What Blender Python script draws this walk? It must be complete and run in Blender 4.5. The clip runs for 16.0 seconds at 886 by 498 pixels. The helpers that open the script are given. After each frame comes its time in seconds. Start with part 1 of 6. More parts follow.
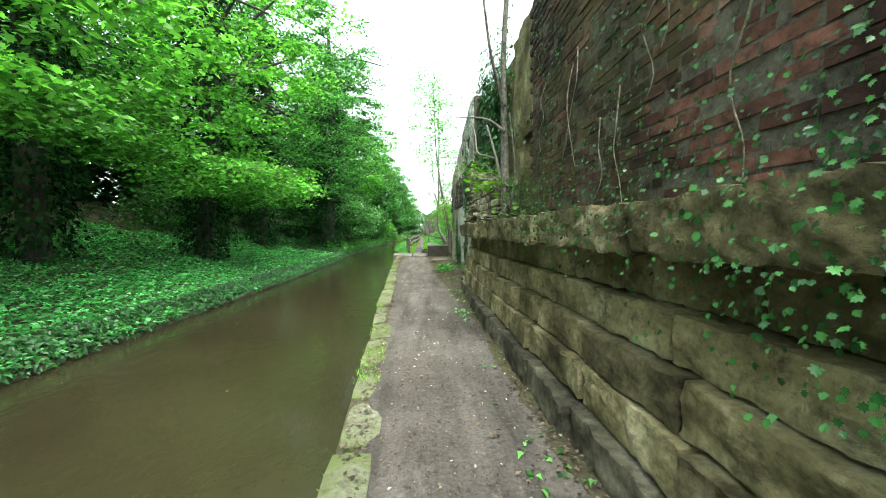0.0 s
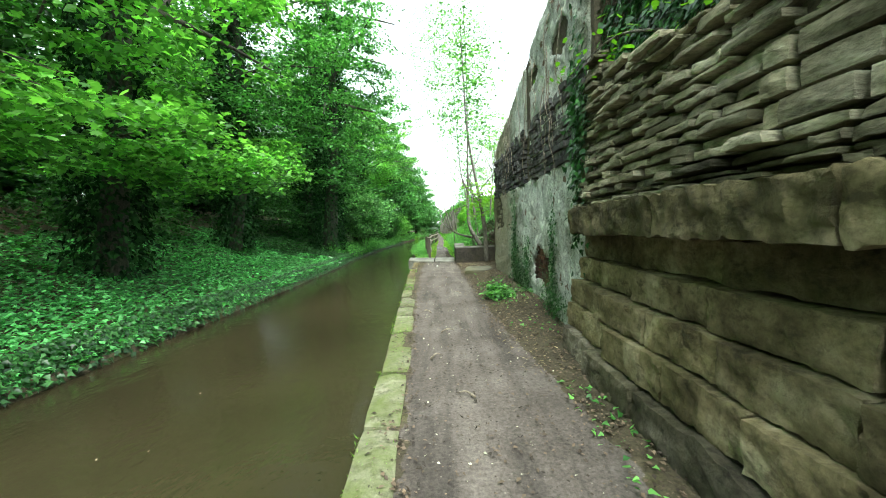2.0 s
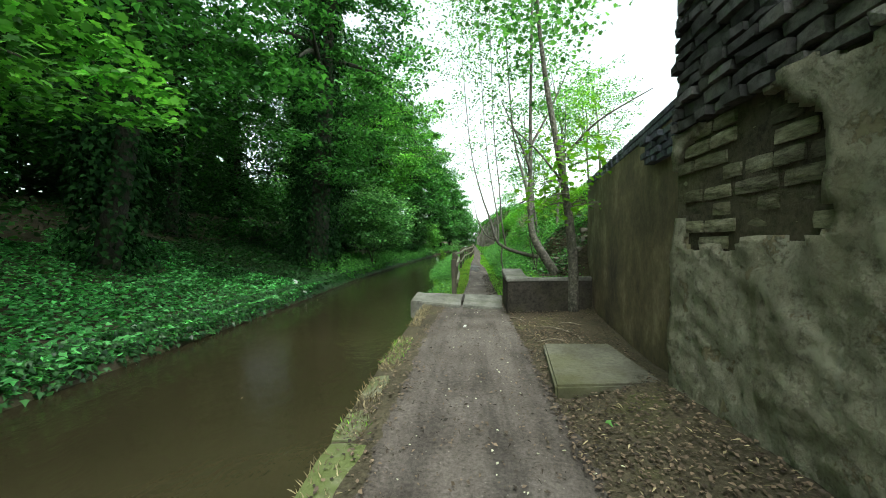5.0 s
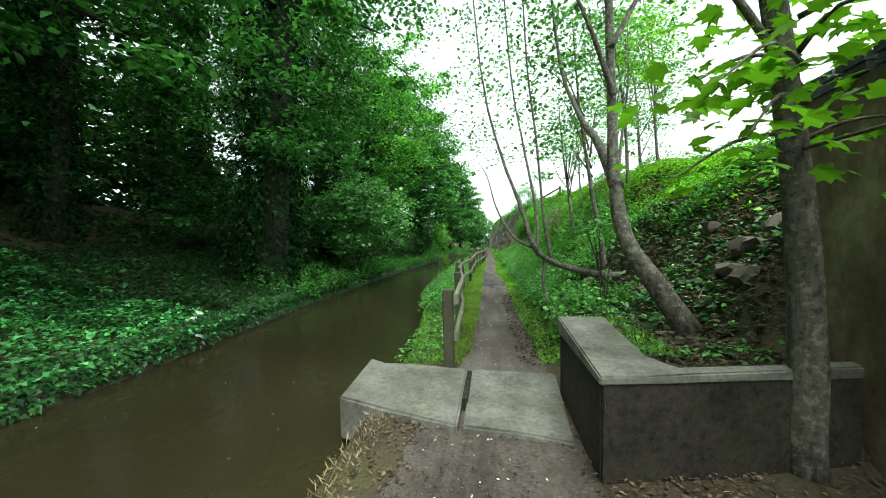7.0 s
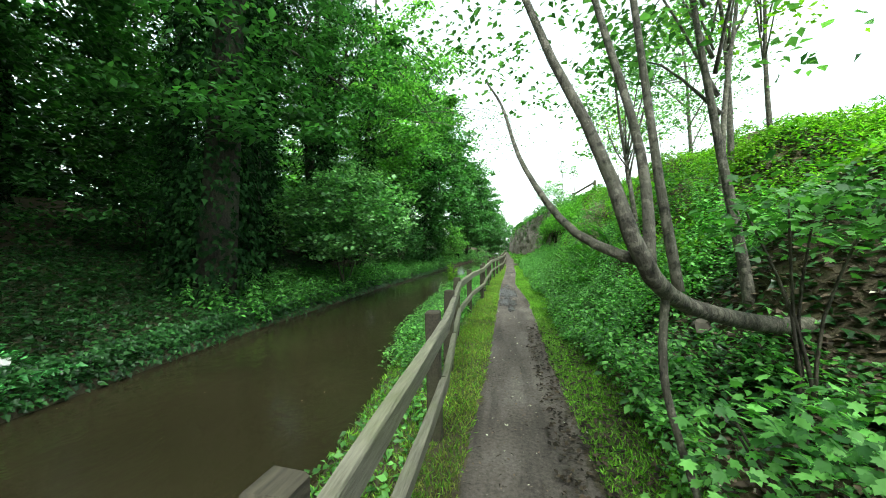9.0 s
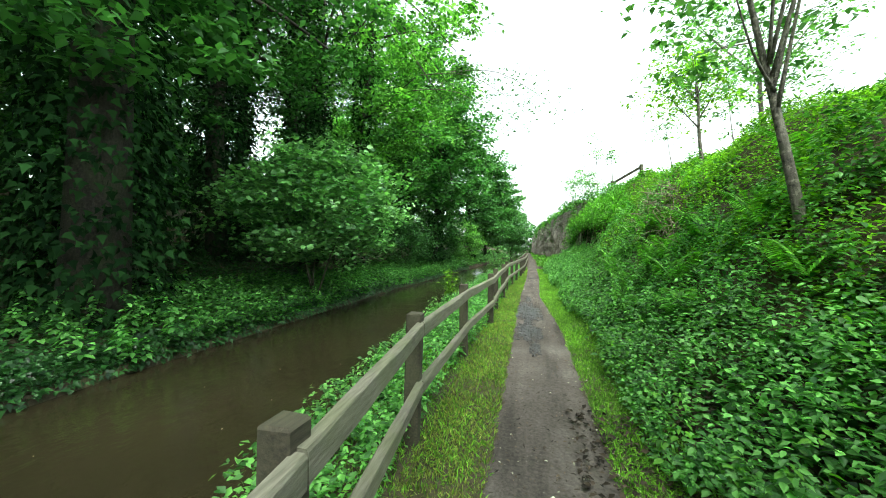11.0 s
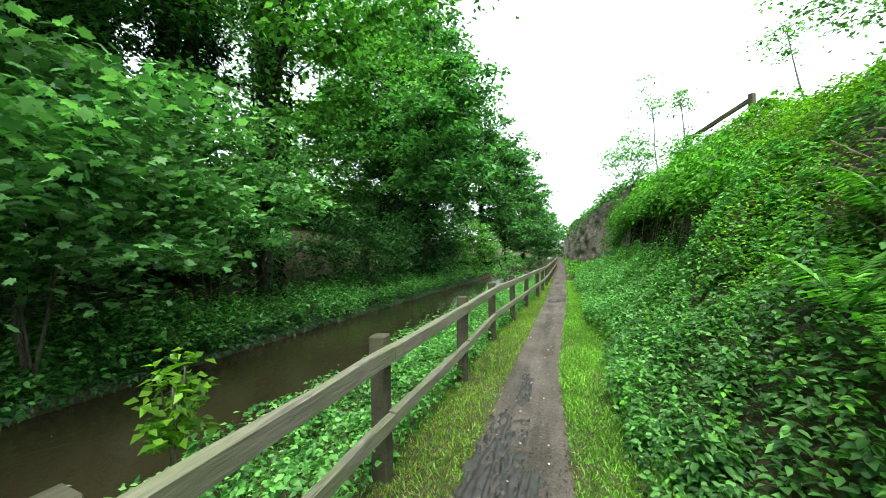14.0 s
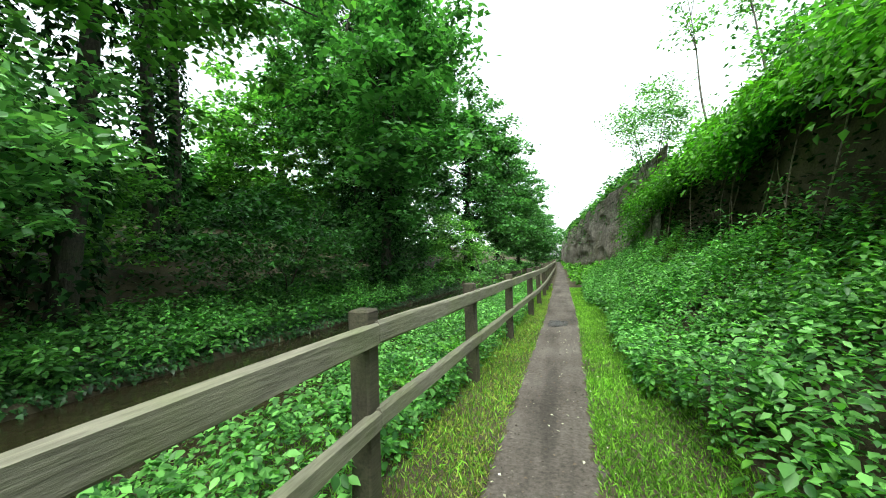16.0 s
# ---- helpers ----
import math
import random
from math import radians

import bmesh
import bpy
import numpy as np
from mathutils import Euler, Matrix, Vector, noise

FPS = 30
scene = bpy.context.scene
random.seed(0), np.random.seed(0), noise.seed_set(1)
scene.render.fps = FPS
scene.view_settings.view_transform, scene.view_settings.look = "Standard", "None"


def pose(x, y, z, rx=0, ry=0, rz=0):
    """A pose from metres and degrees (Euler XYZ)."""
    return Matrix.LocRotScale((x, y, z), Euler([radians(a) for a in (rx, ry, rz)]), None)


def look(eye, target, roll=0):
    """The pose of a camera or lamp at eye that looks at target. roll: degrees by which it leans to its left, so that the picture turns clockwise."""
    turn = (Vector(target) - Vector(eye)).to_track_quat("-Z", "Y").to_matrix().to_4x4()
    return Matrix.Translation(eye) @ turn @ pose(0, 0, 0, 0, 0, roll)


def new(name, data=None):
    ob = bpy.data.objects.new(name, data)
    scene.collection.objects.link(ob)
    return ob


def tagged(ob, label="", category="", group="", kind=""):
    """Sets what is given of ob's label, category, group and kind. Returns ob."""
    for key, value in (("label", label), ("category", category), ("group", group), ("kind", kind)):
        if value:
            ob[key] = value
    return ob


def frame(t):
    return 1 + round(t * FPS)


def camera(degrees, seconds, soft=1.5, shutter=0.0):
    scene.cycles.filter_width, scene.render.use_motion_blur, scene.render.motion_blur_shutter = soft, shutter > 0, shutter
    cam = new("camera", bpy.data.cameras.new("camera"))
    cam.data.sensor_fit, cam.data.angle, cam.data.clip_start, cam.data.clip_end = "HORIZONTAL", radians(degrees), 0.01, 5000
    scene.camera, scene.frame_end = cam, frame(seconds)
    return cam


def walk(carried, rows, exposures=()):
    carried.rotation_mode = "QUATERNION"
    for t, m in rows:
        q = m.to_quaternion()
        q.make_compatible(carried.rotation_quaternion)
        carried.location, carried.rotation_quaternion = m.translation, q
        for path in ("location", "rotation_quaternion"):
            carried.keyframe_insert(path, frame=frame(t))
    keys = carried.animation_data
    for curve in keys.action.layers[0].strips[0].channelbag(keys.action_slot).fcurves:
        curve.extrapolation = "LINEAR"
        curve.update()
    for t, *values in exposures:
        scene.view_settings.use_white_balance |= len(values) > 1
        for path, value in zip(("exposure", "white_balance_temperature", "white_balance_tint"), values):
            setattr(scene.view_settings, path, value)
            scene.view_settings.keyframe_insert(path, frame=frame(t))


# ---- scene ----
cam = camera(102.0, 16.0, soft=1.0)
PATH = [
    (0, (2.167, -0.067, 1.409), (2.285, 1.927, 1.309), -0.6),
    (0.5, (2.056, 1.372, 1.395), (2.147, 3.367, 1.29), -0.9),
    (1, (1.938, 2.748, 1.409), (2.016, 4.744, 1.298), -1.2),
    (1.5, (1.877, 4.01, 1.369), (1.923, 6.006, 1.261), -1.5),
    (2, (1.806, 5.281, 1.37), (1.832, 7.278, 1.259), -1.5),
    (2.5, (1.749, 6.576, 1.269), (1.748, 8.574, 1.183), -1.0),
    (3, (1.722, 7.869, 1.316), (1.691, 9.867, 1.226), -1.1),
    (3.5, (1.807, 9.122, 1.376), (1.736, 11.118, 1.274), -1.4),
    (4, (1.825, 10.237, 1.336), (1.728, 12.233, 1.258), -0.7),
    (4.2, (1.901, 10.753, 1.334), (1.782, 12.749, 1.282), -0.3),
    (6.3, (1.86, 15.955, 1.384), (1.647, 17.943, 1.346), -0.5),
    (6.5, (1.864, 16.386, 1.409), (1.647, 18.374, 1.372), -0.5),
    (7, (1.833, 17.348, 1.431), (1.59, 19.332, 1.394), -0.4),
    (7.5, (1.877, 18.312, 1.4), (1.596, 20.292, 1.373), -0.1),
    (8, (1.891, 19.097, 1.408), (1.585, 21.074, 1.382), 0.2),
    (8.5, (1.847, 19.813, 1.438), (1.516, 21.785, 1.42), 0.2),
    (9, (1.888, 20.567, 1.414), (1.538, 22.536, 1.402), 0.2),
    (9.2, (1.904, 20.876, 1.35), (1.544, 22.843, 1.347), 0.6),
    (11.3, (1.895, 24.452, 1.436), (1.418, 26.394, 1.423), 0.6),
    (11.5, (1.91, 24.959, 1.48), (1.426, 26.899, 1.468), 0.6),
    (12, (2.002, 25.972, 1.509), (1.495, 27.906, 1.5), 0.6),
    (12.5, (2.091, 26.915, 1.493), (1.558, 28.843, 1.485), 0.5),
    (13, (2.144, 27.794, 1.454), (1.575, 29.712, 1.468), 0.2),
    (13.5, (2.157, 28.768, 1.453), (1.572, 30.681, 1.465), 0.1),
    (14, (2.286, 29.904, 1.443), (1.655, 31.802, 1.459), -0.6),
    (14.5, (2.359, 30.932, 1.399), (1.738, 32.833, 1.433), -0.7),
    (15, (2.494, 31.849, 1.413), (1.855, 33.744, 1.43), -1.1),
    (15.5, (2.316, 33.001, 1.255), (1.692, 34.901, 1.291), -1.3),
    (16, (2.117, 34.058, 1.169), (1.502, 35.96, 1.23), -1.7),
]
walk(cam, [(t, look(eye, target, roll)) for t, eye, target, roll in PATH], exposures=[(0, 2.5, 6300, -6), (2.5, 2.4, 6300, -6), (4.2, 1.78, 6300, -6), (6.3, 1.62, 6300, -7), (9.2, 1.9, 6300, -7), (11.5, 2.05, 6400, -6), (16, 1.85, 6400, -5)])

# ---- light ----
world = bpy.data.worlds.new("world")
scene.world = world
world.use_nodes = True
wn, wl = world.node_tree.nodes, world.node_tree.links
wn.clear()
sky = wn.new("ShaderNodeTexSky")
sky.sky_type = "NISHITA"
sky.sun_disc = False
sky.sun_elevation = radians(64.6)
sky.sun_rotation = radians(166)
sky.air_density, sky.dust_density, sky.ozone_density = 1.0, 1.5, 1.0
pale = wn.new("ShaderNodeHueSaturation")
pale.inputs["Saturation"].default_value = 0.22
pale.inputs["Value"].default_value = 1.0
bg = wn.new("ShaderNodeBackground")
bg.inputs["Strength"].default_value = 0.15
wout = wn.new("ShaderNodeOutputWorld")
wl.new(sky.outputs[0], pale.inputs["Color"])
wl.new(pale.outputs[0], bg.inputs["Color"])
wl.new(bg.outputs[0], wout.inputs["Surface"])

sun_data = bpy.data.lights.new("sun", "SUN")
sun_data.energy = 1.5
sun_data.angle = radians(40)
sun_data.color = (1.0, 0.96, 0.90)
sun = new("sun", sun_data)
sun.matrix_world = look((1.5, -6.0, 13), (0, 0, 0))

# ---- materials ----


def mat(name):
    m = bpy.data.materials.new(name)
    m.use_nodes = True
    nt = m.node_tree
    return m, nt, nt.nodes["Principled BSDF"], nt.nodes["Material Output"]


def node(nt, kind, **values):
    n = nt.nodes.new(kind)
    for k, v in values.items():
        n.inputs[k.replace("_", " ")].default_value = v
    return n


def noise_tex(nt, scale, detail=4.0, rough=0.55, coord="Object", stretch=None):
    tc = nt.nodes.new("ShaderNodeTexCoord")
    n = node(nt, "ShaderNodeTexNoise", Scale=scale, Detail=detail, Roughness=rough)
    if stretch:
        mp = nt.nodes.new("ShaderNodeMapping")
        mp.inputs["Scale"].default_value = stretch
        nt.links.new(tc.outputs[coord], mp.inputs["Vector"])
        nt.links.new(mp.outputs[0], n.inputs["Vector"])
    else:
        nt.links.new(tc.outputs[coord], n.inputs["Vector"])
    return n


def world_noise(nt, scale, detail=4.0, rough=0.55, stretch=(1, 1, 1)):
    geo = nt.nodes.new("ShaderNodeNewGeometry")
    mp = nt.nodes.new("ShaderNodeMapping")
    mp.inputs["Scale"].default_value = stretch
    n = node(nt, "ShaderNodeTexNoise", Scale=scale, Detail=detail, Roughness=rough)
    nt.links.new(geo.outputs["Position"], mp.inputs["Vector"])
    nt.links.new(mp.outputs[0], n.inputs["Vector"])
    return n


def ramp(nt, source, stops):
    r = nt.nodes.new("ShaderNodeValToRGB")
    el = r.color_ramp.elements
    while len(el) < len(stops):
        el.new(0.5)
    for e, (p, c) in zip(el, stops):
        e.position = p
        e.color = (*c, 1) if len(c) == 3 else c
    nt.links.new(source, r.inputs[0])
    return r


def mix(nt, factor, a, b, kind="MIX"):
    m = nt.nodes.new("ShaderNodeMix")
    m.data_type, m.blend_type = "RGBA", kind
    for sock, v in ((m.inputs[0], factor), (m.inputs[6], a), (m.inputs[7], b)):
        if isinstance(v, bpy.types.NodeSocket):
            nt.links.new(v, sock)
        elif isinstance(v, (int, float)):
            sock.default_value = v
        else:
            sock.default_value = (*v, 1)
    return m.outputs[2]


def bump(nt, bsdf, source, strength, distance):
    b = node(nt, "ShaderNodeBump", Strength=strength, Distance=distance)
    nt.links.new(source, b.inputs["Height"])
    nt.links.new(b.outputs[0], bsdf.inputs["Normal"])
    return b


def ink(level):
    return (level, level, level)


def leaf_material(name, dark, light, through_amt=0.35, rough=0.45, patch=0.6, gloss=0.35):
    m, nt, bsdf, out = mat(name)
    geo = nt.nodes.new("ShaderNodeNewGeometry")
    own = ramp(nt, geo.outputs["Random Per Island"], [(0.0, tuple(c * 0.6 for c in dark)), (0.45, tuple((c + d) * 0.4 for c, d in zip(dark, light))), (0.8, light), (1.0, tuple(min(1, c * 1.5) for c in light))])
    wide = world_noise(nt, patch, 3)
    shade = ramp(nt, wide.outputs["Fac"], [(0.3, ink(0.6)), (0.7, ink(1.25))])
    col = mix(nt, 1.0, own.outputs[0], shade.outputs[0], "MULTIPLY")
    nt.links.new(col, bsdf.inputs["Base Color"])
    bsdf.inputs["Roughness"].default_value = rough
    bsdf.inputs["Specular IOR Level"].default_value = gloss
    tr = nt.nodes.new("ShaderNodeBsdfTranslucent")
    tint = mix(nt, 1.0, col, (1.15, 1.45, 0.6), "MULTIPLY")
    nt.links.new(tint, tr.inputs["Color"])
    ms = node(nt, "ShaderNodeMixShader", Fac=through_amt)
    nt.links.new(bsdf.outputs[0], ms.inputs[1])
    nt.links.new(tr.outputs[0], ms.inputs[2])
    nt.links.new(ms.outputs[0], out.inputs["Surface"])
    return m


LEAF_SYC = leaf_material("leaf_sycamore", (0.065, 0.20, 0.04), (0.22, 0.47, 0.10), 0.42)
LEAF_DEEP = leaf_material("leaf_deep", (0.024, 0.085, 0.022), (0.075, 0.205, 0.05), 0.34)
LEAF_MID = leaf_material("leaf_mid", (0.045, 0.14, 0.04), (0.12, 0.30, 0.085), 0.4)
LEAF_SHRUB = leaf_material("leaf_shrub", (0.07, 0.22, 0.06), (0.27, 0.52, 0.19), 0.35, 0.38, 0.9, 0.5)
LEAF_LIME = leaf_material("leaf_lime", (0.11, 0.27, 0.02), (0.25, 0.48, 0.04), 0.45)
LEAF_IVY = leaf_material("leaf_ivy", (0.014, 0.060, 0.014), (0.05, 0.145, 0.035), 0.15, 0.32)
# darker copy of LEAF_IVY: shade on trunks and in the hollow as colour
LEAF_GLOOM = leaf_material("leaf_ivy_shaded", (0.006, 0.024, 0.007), (0.022, 0.062, 0.016), 0.1, 0.9, 0.6, 0.08)
LEAF_BANK = leaf_material("leaf_bank", (0.06, 0.25, 0.06), (0.20, 0.56, 0.18), 0.25, 0.4, 0.35)
LEAF_BIRCH = leaf_material("leaf_birch", (0.07, 0.19, 0.06), (0.19, 0.38, 0.13), 0.5)
LEAF_NETTLE = leaf_material("leaf_nettle", (0.05, 0.18, 0.04), (0.19, 0.44, 0.105), 0.36, 0.45, 0.5)
LEAF_FERN = leaf_material("leaf_fern", (0.06, 0.20, 0.02), (0.17, 0.42, 0.045), 0.4)
GRASS = leaf_material("grass", (0.10, 0.28, 0.022), (0.27, 0.53, 0.06), 0.35, 0.5, 0.9)
GRASS_DRY = leaf_material("grass_dry", (0.16, 0.24, 0.03), (0.36, 0.42, 0.09), 0.3, 0.6, 0.9)
LITTER = leaf_material("leaf_litter", (0.035, 0.025, 0.017), (0.135, 0.095, 0.065), 0.05, 0.7, 0.8)
DARK_LITTER = leaf_material("dark_litter", (0.012, 0.009, 0.006), (0.05, 0.036, 0.024), 0.03, 0.8, 0.8, 0.2)
STRAW = leaf_material("dry_straw", (0.16, 0.12, 0.07), (0.34, 0.28, 0.17), 0.1, 0.7, 0.8, 0.2)
PALE_LEAF = leaf_material("leaf_bleached", (0.40, 0.38, 0.28), (0.62, 0.60, 0.46), 0.1, 0.6)


def bark_material(name, a, b, green=0.25, scale=14.0):
    m, nt, bsdf, out = mat(name)
    n = noise_tex(nt, scale, 6, 0.65, "Object", (1, 1, 0.25))
    r = ramp(nt, n.outputs["Fac"], [(0.3, a), (0.7, b)])
    w = world_noise(nt, 2.2, 4)
    rr = ramp(nt, w.outputs["Fac"], [(0.45, ink(0.0)), (0.7, ink(green))])
    nt.links.new(mix(nt, rr.outputs[0], r.outputs[0], (0.07, 0.10, 0.03)), bsdf.inputs["Base Color"])
    was = bsdf.inputs["Base Color"].links[0].from_socket
    spots = noise_tex(nt, 22.0, 5, 0.6)
    lichen = ramp(nt, spots.outputs["Fac"], [(0.54, ink(0.0)), (0.60, ink(0.55))])
    dark = ramp(nt, spots.outputs["Fac"], [(0.36, ink(0.4)), (0.44, ink(1.0))])
    was = mix(nt, 1.0, was, dark.outputs[0], "MULTIPLY")
    nt.links.new(mix(nt, lichen.outputs[0], was, tuple(c * 1.7 for c in b)), bsdf.inputs["Base Color"])
    bsdf.inputs["Roughness"].default_value = 0.85
    bump(nt, bsdf, n.outputs["Fac"], 1.0, 0.04)
    return m


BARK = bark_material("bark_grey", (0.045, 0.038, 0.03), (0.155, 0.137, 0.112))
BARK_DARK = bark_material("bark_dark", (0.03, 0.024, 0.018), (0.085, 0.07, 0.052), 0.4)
# far-bank trunks: BARK_DARK again with the wood's shade put into the colour
BARK_SHADED = bark_material("bark_shaded", (0.014, 0.011, 0.008), (0.036, 0.030, 0.022), 0.3)
TWIG = bark_material("dry_twig", (0.12, 0.09, 0.065), (0.30, 0.25, 0.19), 0.1, 30)


def stone_material(name, stops, moss=0.5, grain=9.0, rand=0.5, depth=0.02, streak=(1, 1, 1), scale=1.6, speckle=1.0, pits=0.0):
    m, nt, bsdf, out = mat(name)
    w = world_noise(nt, scale, 6, 0.6, streak)
    base = ramp(nt, w.outputs["Fac"], stops)
    info = nt.nodes.new("ShaderNodeObjectInfo")
    tone = ramp(nt, info.outputs["Random"], [(0.0, ink(1 - rand * 0.6)), (1.0, ink(1 + rand * 0.35))])
    col = mix(nt, 1.0, base.outputs[0], tone.outputs[0], "MULTIPLY")
    fine = world_noise(nt, grain, 8, 0.7, streak)
    speck = ramp(nt, fine.outputs["Fac"], [(0.34, ink(1 - 0.58 * speckle)), (0.5, ink(1 - 0.05 * speckle)), (0.68, ink(1 + 0.35 * speckle))])
    col = mix(nt, 1.0, col, speck.outputs[0], "MULTIPLY")
    g = world_noise(nt, 0.9, 5, 0.65)
    gr = ramp(nt, g.outputs["Fac"], [(0.48, ink(0.0)), (0.66, ink(moss))])
    col = mix(nt, gr.outputs[0], col, (0.085, 0.085, 0.025))
    nt.links.new(col, bsdf.inputs["Base Color"])
    bsdf.inputs["Roughness"].default_value = 0.9
    bsdf.inputs["Specular IOR Level"].default_value = 0.2
    big = world_noise(nt, 4.0, 10, 0.72, streak)
    height = big.outputs["Fac"]
    if pits:
        bed = world_noise(nt, 5.0, 8, 0.7, (1, 1, 1.8))
        beds = ramp(nt, bed.outputs["Fac"], [(0.40, ink(0.0)), (0.47, ink(0.75)), (0.6, ink(1.0))])
        add = nt.nodes.new("ShaderNodeMath")
        add.operation = "MULTIPLY_ADD"
        nt.links.new(beds.outputs[0], add.inputs[0])
        add.inputs[1].default_value = pits
        nt.links.new(height, add.inputs[2])
        height = add.outputs[0]
        # darker where the bedding noise runs low
        pit_tone = ramp(nt, bed.outputs["Fac"], [(0.36, ink(0.5)), (0.46, ink(1.0))])
        col = mix(nt, 1.0, col, pit_tone.outputs[0], "MULTIPLY")
        nt.links.new(col, bsdf.inputs["Base Color"])
    bump(nt, bsdf, height, 1.0, depth * 3)
    return m


SANDSTONE = stone_material("sandstone", [(0.32, (0.06, 0.048, 0.024)), (0.44, (0.16, 0.13, 0.066)), (0.55, (0.29, 0.24, 0.13)), (0.69, (0.54, 0.47, 0.30))], 0.45, 22, 0.8, 0.03, (1, 1, 1), 2.0, 0.7, 0.06)
LEDGESTONE = stone_material("mossy_sandstone", [(0.32, (0.05, 0.043, 0.022)), (0.44, (0.12, 0.10, 0.05)), (0.56, (0.24, 0.20, 0.11)), (0.70, (0.44, 0.38, 0.24))], 0.75, 22, 0.8, 0.03, (1, 1, 1), 2.0, 0.8, 0.06)
DAMPSTONE = stone_material("damp_sandstone", [(0.32, (0.035, 0.031, 0.024)), (0.5, (0.11, 0.096, 0.066)), (0.70, (0.28, 0.25, 0.19))], 0.3, 18, 0.8, 0.03, (1, 1, 1), 2.4, 0.8, 0.06)
RUBBLE = stone_material("rubble_stone", [(0.25, (0.05, 0.044, 0.03)), (0.5, (0.28, 0.255, 0.17)), (0.72, (0.60, 0.56, 0.42))], 0.5, 14, 1.0, 0.02, (1, 1, 3))
DARKSTONE = stone_material("dark_stone", [(0.3, (0.04, 0.038, 0.04)), (0.55, (0.115, 0.11, 0.11)), (0.75, (0.26, 0.24, 0.21))], 0.15, 14, 1.0, 0.02)
BRICKRED = stone_material("red_brick", [(0.35, (0.025, 0.017, 0.013)), (0.5, (0.075, 0.036, 0.027)), (0.62, (0.17, 0.075, 0.055)), (0.8, (0.22, 0.16, 0.13))], 0.55, 18, 0.9, 0.01)
BRICKBLUE = stone_material("blue_brick", [(0.3, (0.06, 0.065, 0.085)), (0.7, (0.16, 0.17, 0.20))], 0.1, 18, 0.6, 0.01)
BRICKMORTAR = stone_material("brick_mortar", [(0.3, (0.05, 0.042, 0.032)), (0.7, (0.17, 0.15, 0.12))], 0.5, 20, 0.2, 0.02)
MORTAR = stone_material("mortar", [(0.3, (0.05, 0.04, 0.028)), (0.7, (0.13, 0.11, 0.08))], 0.4, 20, 0.2, 0.02)
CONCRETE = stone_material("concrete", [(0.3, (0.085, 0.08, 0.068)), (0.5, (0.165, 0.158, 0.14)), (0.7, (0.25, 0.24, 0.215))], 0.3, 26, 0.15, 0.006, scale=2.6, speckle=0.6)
# damp slab joint; on the low wall's sides this dark is painted shade
CONCRETE_DARK = stone_material("concrete_damp_shaded", [(0.3, (0.018, 0.015, 0.013)), (0.7, (0.055, 0.047, 0.038))], 0.25, 20, 0.2, 0.01)
PAVING = stone_material("old_paving", [(0.3, (0.07, 0.065, 0.05)), (0.7, (0.17, 0.16, 0.125))], 0.5, 20, 0.2, 0.01, speckle=0.6)
KERB = stone_material("kerb_stone", [(0.3, (0.10, 0.097, 0.062)), (0.7, (0.24, 0.23, 0.165))], 0.0, 16, 0.3, 0.015)
CLIFF = stone_material("cliff_rock", [(0.3, (0.13, 0.11, 0.09)), (0.7, (0.34, 0.30, 0.26))], 0.5, 4, 0.1, 0.06, (1, 1, 2), 0.5)


def kerb_moss(m):
    nt = m.node_tree
    bsdf = nt.nodes["Principled BSDF"]
    was = bsdf.inputs["Base Color"].links[0].from_socket
    n = world_noise(nt, 1.3, 6, 0.7)
    r = ramp(nt, n.outputs["Fac"], [(0.38, ink(0.0)), (0.54, ink(0.85))])
    nt.links.new(mix(nt, r.outputs[0], was, (0.10, 0.125, 0.035)), bsdf.inputs["Base Color"])


kerb_moss(KERB)


